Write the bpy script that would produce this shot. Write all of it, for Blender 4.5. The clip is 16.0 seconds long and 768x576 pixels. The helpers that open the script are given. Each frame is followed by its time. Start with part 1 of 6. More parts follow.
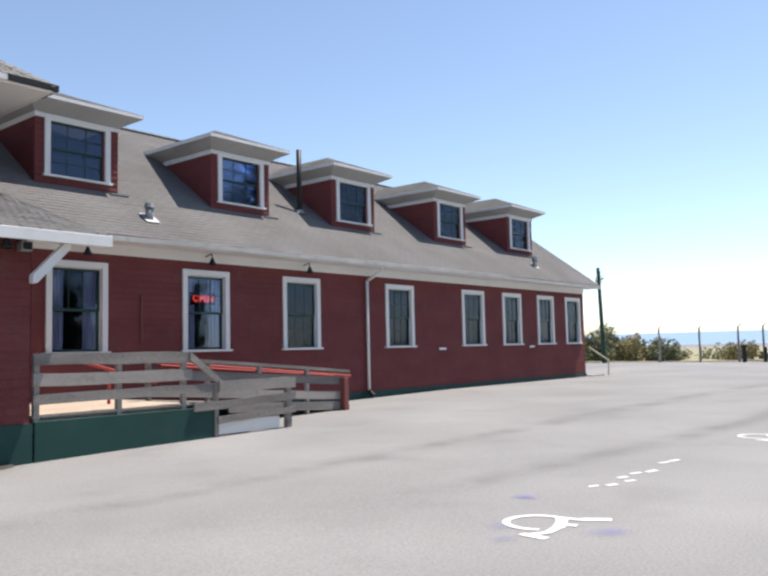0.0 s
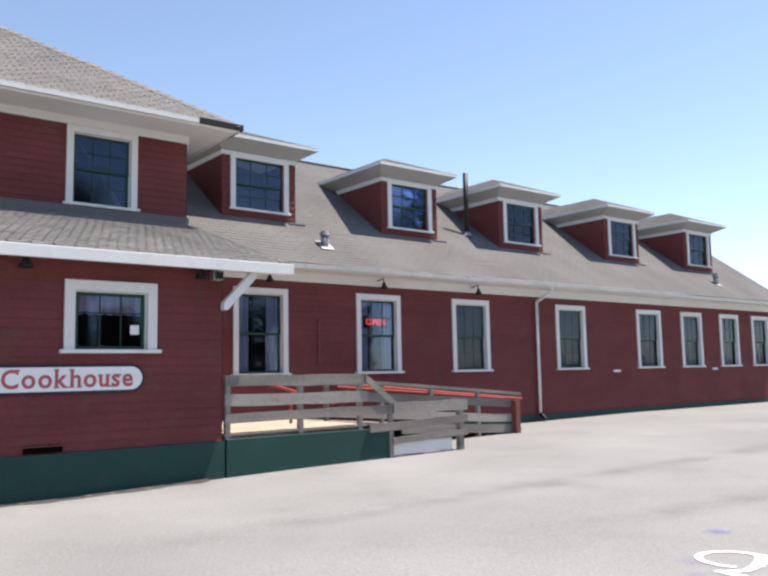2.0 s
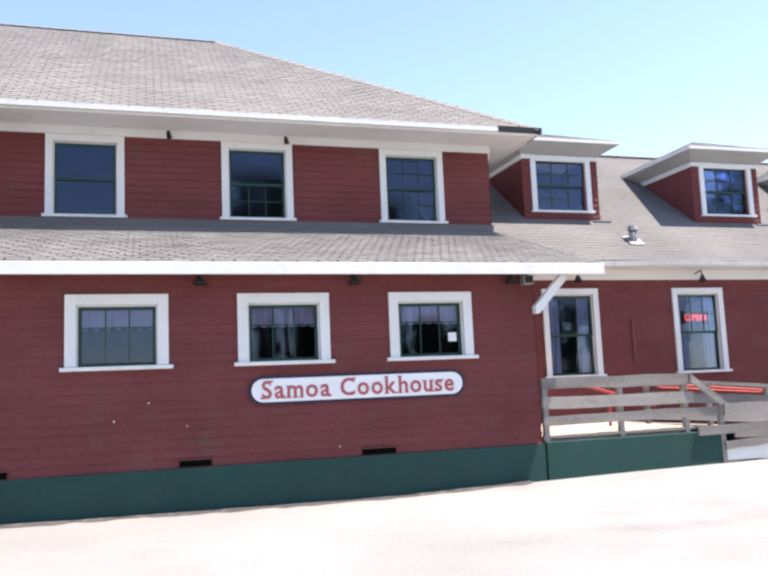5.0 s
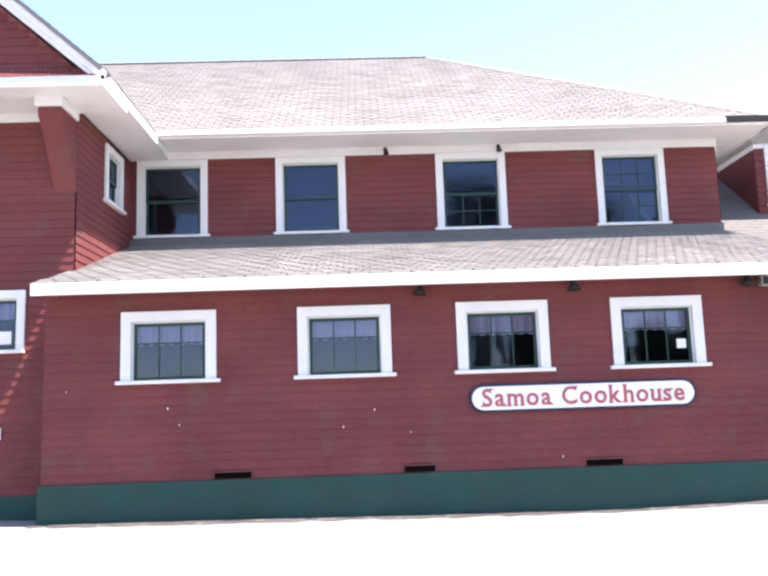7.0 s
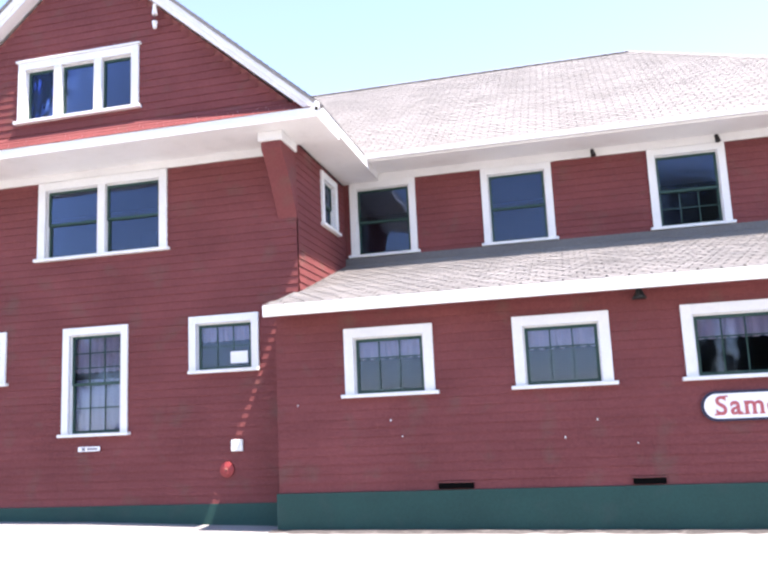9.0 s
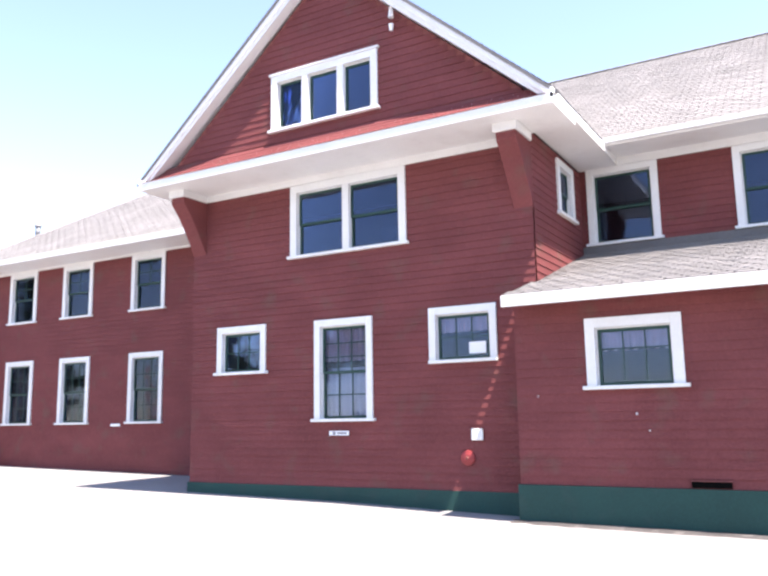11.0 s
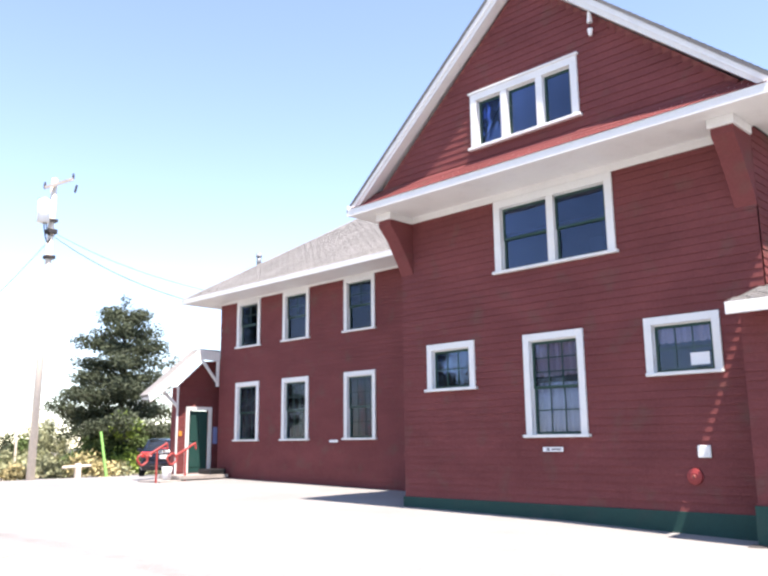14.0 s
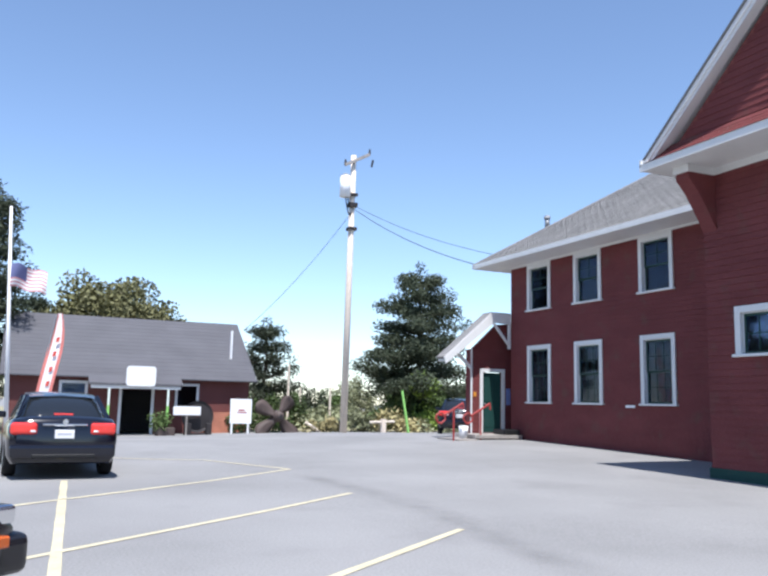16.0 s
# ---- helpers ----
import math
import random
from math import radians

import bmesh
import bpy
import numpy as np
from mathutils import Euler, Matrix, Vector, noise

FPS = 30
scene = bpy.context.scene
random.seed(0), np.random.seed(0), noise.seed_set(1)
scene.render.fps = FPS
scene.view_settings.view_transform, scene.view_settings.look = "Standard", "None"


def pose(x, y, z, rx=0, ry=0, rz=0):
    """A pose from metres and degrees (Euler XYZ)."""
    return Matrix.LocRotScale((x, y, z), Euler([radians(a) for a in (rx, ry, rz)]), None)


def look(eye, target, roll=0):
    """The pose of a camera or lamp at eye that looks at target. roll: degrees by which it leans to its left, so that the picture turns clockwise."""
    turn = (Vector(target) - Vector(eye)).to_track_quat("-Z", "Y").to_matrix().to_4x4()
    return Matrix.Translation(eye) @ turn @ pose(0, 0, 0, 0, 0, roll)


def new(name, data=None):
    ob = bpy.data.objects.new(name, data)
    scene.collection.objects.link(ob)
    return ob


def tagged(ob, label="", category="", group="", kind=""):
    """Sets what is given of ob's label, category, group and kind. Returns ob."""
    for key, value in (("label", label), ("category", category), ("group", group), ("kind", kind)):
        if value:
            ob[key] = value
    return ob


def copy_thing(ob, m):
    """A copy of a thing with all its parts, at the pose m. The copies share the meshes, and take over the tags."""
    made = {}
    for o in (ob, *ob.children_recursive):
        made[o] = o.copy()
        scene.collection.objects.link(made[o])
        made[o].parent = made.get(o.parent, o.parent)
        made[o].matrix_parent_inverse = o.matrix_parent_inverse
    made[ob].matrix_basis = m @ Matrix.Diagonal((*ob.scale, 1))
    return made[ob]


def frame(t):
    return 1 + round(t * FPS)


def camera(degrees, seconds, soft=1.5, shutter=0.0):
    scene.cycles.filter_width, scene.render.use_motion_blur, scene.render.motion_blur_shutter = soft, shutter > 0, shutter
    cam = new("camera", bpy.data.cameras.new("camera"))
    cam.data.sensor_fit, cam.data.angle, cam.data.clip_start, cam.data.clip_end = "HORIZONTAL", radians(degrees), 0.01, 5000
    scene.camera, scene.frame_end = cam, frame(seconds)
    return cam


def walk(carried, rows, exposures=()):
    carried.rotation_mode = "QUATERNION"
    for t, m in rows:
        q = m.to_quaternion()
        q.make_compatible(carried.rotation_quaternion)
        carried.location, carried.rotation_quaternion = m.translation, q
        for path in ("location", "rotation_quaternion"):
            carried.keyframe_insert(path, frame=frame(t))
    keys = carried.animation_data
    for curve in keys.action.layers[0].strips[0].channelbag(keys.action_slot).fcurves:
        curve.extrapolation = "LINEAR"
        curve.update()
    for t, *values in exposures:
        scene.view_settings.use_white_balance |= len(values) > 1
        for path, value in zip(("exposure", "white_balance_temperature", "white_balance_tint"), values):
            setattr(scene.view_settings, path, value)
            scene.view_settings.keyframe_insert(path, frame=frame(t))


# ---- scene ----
cam = camera(51.5, 16.0, soft=2.6)
PATH = [
    (0, (-3.295, -11.815, 1.478), (-1.764, -10.537, 1.63), -1.3),
    (0.5, (-3.374, -11.801, 1.495), (-1.88, -10.481, 1.663), -0.9),
    (1, (-3.379, -11.799, 1.495), (-1.947, -10.415, 1.678), -0.7),
    (1.5, (-3.415, -11.786, 1.506), (-2.067, -10.32, 1.693), -0.9),
    (2, (-3.464, -11.822, 1.524), (-2.23, -10.262, 1.735), -1.1),
    (2.5, (-3.488, -11.83, 1.529), (-2.341, -10.206, 1.743), -1.2),
    (3, (-3.513, -11.853, 1.529), (-2.462, -10.164, 1.739), -1.0),
    (3.5, (-3.537, -11.823, 1.539), (-2.586, -10.075, 1.744), -1.0),
    (5.8, (-3.662, -11.827, 1.551), (-3.296, -9.878, 1.81), -2.0),
    (6, (-3.672, -11.823, 1.554), (-3.354, -9.866, 1.816), -1.8),
    (6.3, (-3.672, -11.827, 1.56), (-3.438, -9.86, 1.835), -2.3),
    (6.5, (-3.674, -11.833, 1.563), (-3.503, -9.858, 1.825), -1.9),
    (7, (-3.696, -11.859, 1.569), (-3.645, -9.879, 1.843), -1.9),
    (7.5, (-3.733, -11.865, 1.568), (-3.794, -9.887, 1.853), -2.1),
    (8, (-3.767, -11.878, 1.559), (-3.971, -9.91, 1.85), -2.6),
    (8.5, (-3.798, -11.894, 1.562), (-4.114, -9.944, 1.873), -2.7),
    (9, (-3.82, -11.911, 1.568), (-4.273, -9.989, 1.889), -2.6),
    (9.5, (-3.822, -11.924, 1.558), (-4.427, -10.05, 1.906), -2.2),
    (10, (-3.855, -11.946, 1.544), (-4.602, -10.124, 1.895), -1.7),
    (12.3, (-3.975, -11.977, 1.476), (-5.164, -10.401, 1.796), -0.9),
    (12.5, (-3.963, -11.99, 1.477), (-5.175, -10.434, 1.808), -1.0),
    (13, (-3.977, -12.007, 1.456), (-5.273, -10.537, 1.857), -0.8),
    (13.5, (-3.977, -12.025, 1.434), (-5.338, -10.617, 1.843), -0.5),
    (14, (-3.983, -12.023, 1.426), (-5.362, -10.625, 1.805), -0.6),
    (14.5, (-3.976, -12.02, 1.404), (-5.499, -10.773, 1.757), -0.6),
    (15, (-3.998, -12.002, 1.392), (-5.664, -10.944, 1.716), 0.3),
    (15.5, (-3.991, -12.018, 1.405), (-5.738, -11.09, 1.699), 0.9),
    (16, (-3.99, -12.038, 1.421), (-5.791, -11.215, 1.705), 1.3),
]
EXPOSURES = [(0, 0.6, 6950, 11), (1.5, 0.72, 7020, 11), (2, 0.82, 7050, 12), (2.5, 1.0, 7100, 13), (3, 0.96, 7000, 13), (3.5, 1.04, 7000, 13), (5.8, 1.72, 7050, 17), (7, 2.02, 7000, 19), (8.5, 2.14, 7000, 20), (9.5, 2.06, 7000, 20), (12.5, 1.93, 7050, 18), (13.5, 1.67, 7100, 17), (14.5, 1.55, 7150, 16), (15, 1.27, 6800, 13), (15.5, 0.96, 6400, 12), (16, 0.7, 6150, 11)]
walk(cam, [(t, look(eye, target, roll)) for t, eye, target, roll in PATH], EXPOSURES)

# ---- light ----
world = bpy.data.worlds.new("world")
scene.world = world
world.use_nodes = True
wn, wl = world.node_tree.nodes, world.node_tree.links
sky = wn.new("ShaderNodeTexSky")
sky.sky_type, sky.sun_disc = "NISHITA", False
sky.sun_elevation, sky.sun_rotation = radians(64), radians(105)
sky.air_density, sky.dust_density, sky.ozone_density = 0.9, 0.1, 3.0
wn["Background"].inputs[1].default_value = 0.132
tone = wn.new("ShaderNodeHueSaturation")
tone.inputs["Saturation"].default_value = 0.95
wl.new(sky.outputs[0], tone.inputs["Color"])
wl.new(tone.outputs[0], wn["Background"].inputs[0])
SUN_WAY = Vector((0.403, -0.134, 1.0))
sun = new("sun", bpy.data.lights.new("sun", "SUN"))
sun.data.energy, sun.data.angle, sun.data.color = 4.5, radians(0.55), (1.0, 0.96, 0.9)
sun.matrix_world = look(SUN_WAY * 60, (0, 0, 0))

# ---- materials ----


def material(name, colour, rough=0.6, vary=0.15, scale=8.0, fine=60.0, bump=0.1, metal=0.0, island=0.0, stain=0.0, stain_colour=(0.1, 0.1, 0.1), detail=4.0, spec=0.35, stretch=(1, 1, 1)):
    """A painted or natural surface: base colour, two scales of variation, a stain layer and fine relief."""
    m = bpy.data.materials.new(name)
    m.use_nodes = True
    n, l = m.node_tree.nodes, m.node_tree.links
    b = n["Principled BSDF"]
    b.inputs["Roughness"].default_value, b.inputs["Metallic"].default_value = rough, metal
    b.inputs["Specular IOR Level"].default_value = spec
    tc = n.new("ShaderNodeTexCoord")
    mp = n.new("ShaderNodeMapping")
    mp.inputs["Scale"].default_value = stretch
    l.new(tc.outputs["Object"], mp.inputs[0])
    big, small = n.new("ShaderNodeTexNoise"), n.new("ShaderNodeTexNoise")
    big.inputs["Scale"].default_value, big.inputs["Detail"].default_value = scale / 8, detail
    small.inputs["Scale"].default_value, small.inputs["Detail"].default_value = fine, 3
    l.new(mp.outputs[0], big.inputs["Vector"]), l.new(mp.outputs[0], small.inputs["Vector"])
    add = n.new("ShaderNodeMath")
    add.operation = "ADD"
    l.new(big.outputs[0], add.inputs[0]), l.new(small.outputs[0], add.inputs[1])
    last = add.outputs[0]
    if island:
        info = n.new("ShaderNodeObjectInfo")
        geo = n.new("ShaderNodeNewGeometry")
        both = n.new("ShaderNodeMath")
        both.operation = "ADD"
        l.new(info.outputs["Random"], both.inputs[0]), l.new(geo.outputs["Random Per Island"], both.inputs[1])
        mul = n.new("ShaderNodeMath")
        mul.operation = "MULTIPLY_ADD"
        mul.inputs[1].default_value = island
        l.new(both.outputs[0], mul.inputs[0]), l.new(last, mul.inputs[2])
        sub = n.new("ShaderNodeMath")
        sub.operation = "SUBTRACT"
        sub.inputs[1].default_value = island
        l.new(mul.outputs[0], sub.inputs[0])
        last = sub.outputs[0]
    ramp = n.new("ShaderNodeMapRange")
    ramp.inputs[1].default_value, ramp.inputs[2].default_value = 0.55, 1.45
    ramp.inputs[3].default_value, ramp.inputs[4].default_value = 1 - vary, 1 + vary
    l.new(last, ramp.inputs[0])
    mix = n.new("ShaderNodeMix")
    mix.data_type, mix.blend_type = "RGBA", "MULTIPLY"
    mix.inputs[0].default_value = 1
    mix.inputs[6].default_value = (*colour, 1)
    l.new(ramp.outputs[0], mix.inputs[7])
    out = mix.outputs[2]
    if stain:
        blot = n.new("ShaderNodeTexNoise")
        blot.inputs["Scale"].default_value, blot.inputs["Detail"].default_value = scale / 3, 6
        l.new(tc.outputs["Object"], blot.inputs["Vector"])
        cut = n.new("ShaderNodeMapRange")
        cut.inputs[1].default_value, cut.inputs[2].default_value = 0.56, 0.74
        cut.inputs[4].default_value = stain
        l.new(blot.outputs[0], cut.inputs[0])
        over = n.new("ShaderNodeMix")
        over.data_type = "RGBA"
        over.inputs[7].default_value = (*stain_colour, 1)
        l.new(cut.outputs[0], over.inputs[0]), l.new(out, over.inputs[6])
        out = over.outputs[2]
    l.new(out, b.inputs["Base Color"])
    if bump:
        bp = n.new("ShaderNodeBump")
        bp.inputs["Strength"].default_value, bp.inputs["Distance"].default_value = bump, 0.01
        l.new(small.outputs[0], bp.inputs["Height"])
        l.new(bp.outputs[0], b.inputs["Normal"])
    return m


RED = material("red_shingle_paint", (0.16, 0.048, 0.048), 0.78, 0.27, 6, 26, 0.2, island=0.07, spec=0.12, stain=0.6, stain_colour=(0.13, 0.075, 0.062), stretch=(1, 1, 2.0))
RED_TRIM = material("red_trim_paint", (0.2, 0.06, 0.052), 0.6, 0.2, 10, 40, 0.15)
RAIL_RED = material("bright_red_paint", (0.33, 0.045, 0.04), 0.45, 0.12, 10, 40, 0.08)
GREEN = material("dark_green_paint", (0.009, 0.05, 0.043), 0.7, 0.25, 8, 35, 0.15, stain=0.2, stain_colour=(0.05, 0.06, 0.06))
SASH = material("green_sash_paint", (0.012, 0.045, 0.035), 0.5, 0.15, 8, 40, 0.08)
WHITE = material("white_trim_paint", (0.7, 0.7, 0.69), 0.55, 0.08, 10, 45, 0.12, stain=0.25, stain_colour=(0.5, 0.49, 0.47))
SHINGLE = material("grey_roof_shingle", (0.205, 0.198, 0.193), 0.9, 0.24, 6, 40, 0.45, island=0.14, stain=0.4, stain_colour=(0.13, 0.125, 0.12))
SHINGLE_DARK = material("dark_roof_shingle", (0.134, 0.129, 0.129), 0.9, 0.3, 5, 40, 0.4, island=0.06, stain=0.25, stain_colour=(0.16, 0.155, 0.15))
ASPHALT = material("worn_asphalt", (0.242, 0.237, 0.234), 0.92, 0.3, 2.2, 38, 0.7, stain=0.38, stain_colour=(0.17, 0.165, 0.165), detail=8)
GREY_WOOD = material("weathered_grey_wood", (0.27, 0.245, 0.225), 0.85, 0.45, 14, 40, 0.4, island=0.5, stain=0.45, stain_colour=(0.12, 0.11, 0.1), stretch=(0.35, 1, 3))
DECK_WOOD = material("pale_deck_boards", (0.48, 0.39, 0.31), 0.8, 0.2, 10, 40, 0.2, island=0.25)
POLE_WOOD = material("pale_pole_wood", (0.7, 0.6, 0.5), 0.85, 0.25, 12, 30, 0.3, stretch=(1, 1, 0.2))
BLACK = material("black_metal", (0.012, 0.012, 0.013), 0.5, 0.15, 10, 50, 0.05)
GALV = material("galvanised_metal", (0.32, 0.325, 0.33), 0.55, 0.2, 10, 50, 0.05, metal=0.6)
IRON_GREY = material("dull_dark_grey_metal", (0.04, 0.04, 0.045), 0.6, 0.2)
# The rooms' dimness is put into this dark wall and floor colour.
ROOM_SHADE = material("room_shade", (0.05, 0.045, 0.045), 0.9, 0.2)
# Vent slots are solid blocks; their inner shade is put into this near-black.
VENT_SHADE = material("vent_shade_black", (0.004, 0.004, 0.004), 1.0, 0.1, spec=0.0)
CURTAIN = material("pinkish_curtain_cloth", (0.72, 0.6, 0.63), 0.9, 0.3, 20, 60, 0.15, stretch=(6, 6, 0.4))
# Sheet below the roof tabs, coloured dark to give the slots their shadow lines.
SLOT_SHADE = material("slot_shade_underlay", (0.05, 0.048, 0.047), 0.95, 0.2)
VALANCE = material("rose_valance_cloth", (0.85, 0.56, 0.54), 0.9, 0.3, 30, 60, 0.15, stretch=(8, 8, 0.6))
YELLOW = material("worn_yellow_line_paint", (0.54, 0.48, 0.33), 0.8, 0.25, 20, 60, 0.3, stain=0.5, stain_colour=(0.3, 0.28, 0.24))
ROAD_WHITE = material("white_road_paint", (0.8, 0.8, 0.8), 0.8, 0.12, 20, 60, 0.3, stain=0.3, stain_colour=(0.4, 0.4, 0.4))


def glass_material(name, tint=(0.7, 0.76, 0.84)):
    m = bpy.data.materials.new(name)
    m.use_nodes = True
    n, l = m.node_tree.nodes, m.node_tree.links
    n.remove(n["Principled BSDF"])
    gl, tr, mx, fr = n.new("ShaderNodeBsdfGlossy"), n.new("ShaderNodeBsdfTransparent"), n.new("ShaderNodeMixShader"), n.new("ShaderNodeFresnel")
    gl.inputs["Roughness"].default_value = 0.03
    gl.inputs["Color"].default_value = (0.6, 0.7, 0.95, 1)
    tr.inputs[0].default_value = (*tint, 1)
    fr.inputs[0].default_value = 1.5
    ws = n.new("ShaderNodeTexNoise")
    ws.inputs["Scale"].default_value = 1.6
    bp = n.new("ShaderNodeBump")
    bp.inputs["Strength"].default_value, bp.inputs["Distance"].default_value = 0.06, 0.05
    l.new(ws.outputs[0], bp.inputs["Height"]), l.new(bp.outputs[0], gl.inputs["Normal"])
    l.new(fr.outputs[0], mx.inputs[0]), l.new(tr.outputs[0], mx.inputs[1]), l.new(gl.outputs[0], mx.inputs[2])
    l.new(mx.outputs[0], n["Material Output"].inputs[0])
    return m


GLASS = glass_material("window_glass")

# ---- building blocks ----


def mesh_of(name, bm):
    me = bpy.data.meshes.new(name)
    bm.to_mesh(me)
    bm.free()
    return me


def finish(ob, mat, smooth=False):
    ob.data.materials.append(mat)
    if smooth:
        for p in ob.data.polygons:
            p.use_smooth = True
    return ob


def part(name, bm, mat, parent, label="", smooth=False):
    ob = finish(new(name, mesh_of(name, bm)), mat, smooth)
    ob.parent = parent
    return tagged(ob, label)


def thing(name, bm, mat, label, category, group="", kind="", smooth=False):
    return tagged(finish(new(name, mesh_of(name, bm)), mat, smooth), label, category, group, kind)


def base(name, label, category, group="", kind="", m=None):
    ob = new(name)
    ob.empty_display_size = 0.2
    if m:
        ob.matrix_basis = m
    return tagged(ob, label, category, group, kind)


def box(bm, x0, x1, y0, y1, z0, z1, m=None):
    v = [bm.verts.new(p) for p in ((x0, y0, z0), (x1, y0, z0), (x1, y1, z0), (x0, y1, z0), (x0, y0, z1), (x1, y0, z1), (x1, y1, z1), (x0, y1, z1))]
    if m:
        for p in v:
            p.co = m @ p.co
    for f in ((3, 2, 1, 0), (4, 5, 6, 7), (0, 1, 5, 4), (1, 2, 6, 5), (2, 3, 7, 6), (3, 0, 4, 7)):
        bm.faces.new([v[i] for i in f])
    return bm


def boxes(*rows):
    bm = bmesh.new()
    for r in rows:
        box(bm, *r)
    return bm


def bevelled(bm, width=0.008, segments=1):
    bmesh.ops.bevel(bm, geom=list(bm.edges), offset=width, segments=segments, affect="EDGES", profile=0.5)
    return bm


def prism(bm, outline, axis, a, b):
    """An outline of (u, v) pushed along an axis from a to b. axis x: (y, z); y: (x, z); z: (x, y)."""
    put = {"x": lambda u, v, w: (w, u, v), "y": lambda u, v, w: (u, w, v), "z": lambda u, v, w: (u, v, w)}[axis]
    lo = [bm.verts.new(put(u, v, a)) for u, v in outline]
    hi = [bm.verts.new(put(u, v, b)) for u, v in outline]
    bm.faces.new(lo[::-1]), bm.faces.new(hi)
    for i in range(len(lo)):
        j = (i + 1) % len(lo)
        bm.faces.new((lo[i], lo[j], hi[j], hi[i]))
    bmesh.ops.recalc_face_normals(bm, faces=bm.faces)
    return bm


def tube(bm, a, b, r0, r1=None, sides=10, cap=True):
    a, b = Vector(a), Vector(b)
    r1 = r0 if r1 is None else r1
    q = (b - a).to_track_quat("Z", "Y")
    ring = []
    for c, r in ((a, r0), (b, r1)):
        ring.append([bm.verts.new(c + q @ Vector((r * math.cos(2 * math.pi * i / sides), r * math.sin(2 * math.pi * i / sides), 0))) for i in range(sides)])
    for i in range(sides):
        j = (i + 1) % sides
        bm.faces.new((ring[0][i], ring[0][j], ring[1][j], ring[1][i]))
    if cap:
        bm.faces.new(ring[0][::-1]), bm.faces.new(ring[1])
    return bm


def slab(bm, corners, thick):
    """A sheet through the given corners with a thickness, downwards."""
    top = [bm.verts.new(c) for c in corners]
    low = [bm.verts.new(Vector(c) - Vector((0, 0, thick))) for c in corners]
    bm.faces.new(top), bm.faces.new(low[::-1])
    for i in range(len(top)):
        j = (i + 1) % len(top)
        bm.faces.new((top[i], low[i], low[j], top[j]))
    bmesh.ops.recalc_face_normals(bm, faces=bm.faces)
    return bm


def cells(x0, x1, z0, z1, holes):
    """The rectangle less its holes (x0, x1, z0, z1), as rectangles."""
    zs = sorted({z0, z1, *(v for h in holes for v in h[2:] if z0 < v < z1)})
    for a, b in zip(zs, zs[1:]):
        mid, x = (a + b) / 2, x0
        for h in sorted(h for h in holes if h[2] < mid < h[3] and h[1] > x0 and h[0] < x1):
            if h[0] > x:
                yield x, h[0], a, b
            x = max(x, h[1])
        if x < x1:
            yield x, x1, a, b


def ground_z(x, y):
    """The lot dips a little in front of the low block and rises towards the far left end."""
    z = 0.30 * max(0.0, min(1.0, (-x - 9) / 17)) * max(0.0, min(1.0, (y + 9) / 11))
    z -= 0.10 * math.exp(-((x - 0.5) / 7) ** 2) * math.exp(-((y - 0.5) / 5) ** 2)
    z -= 0.07 * max(0.0, min(1.0, (3.0 - x) / 3, (x + 11.5) / 3)) * math.exp(-((y - 0.2) / 1.8) ** 2)
    z += 0.12 * max(0.0, min(1.0, (x - 8) / 10))
    z -= 0.035 * max(0.0, min(12.0, -30 - x))
    return z

# ---- ground ----
gb = bmesh.new()
GX = [-400, -200, -120, -80, -60, -48] + [-44 + 2 * i for i in range(56)] + [72, 90, 120, 200, 400]
GY = [-300, -150, -80, -50, -36] + [-30 + 1.5 * i for i in range(34)] + [26, 36, 60, 120, 300]
gv = [[gb.verts.new((x, y, ground_z(x, y))) for x in GX] for y in GY]
for j in range(len(GY) - 1):
    for i in range(len(GX) - 1):
        gb.faces.new((gv[j][i], gv[j][i + 1], gv[j + 1][i + 1], gv[j + 1][i]))
ground = thing("ground", gb, ASPHALT, "worn grey asphalt parking lot with faded stains", "parking lot", kind="structure", smooth=True)

# ---- walls in shingle courses ----
COURSE = 0.135


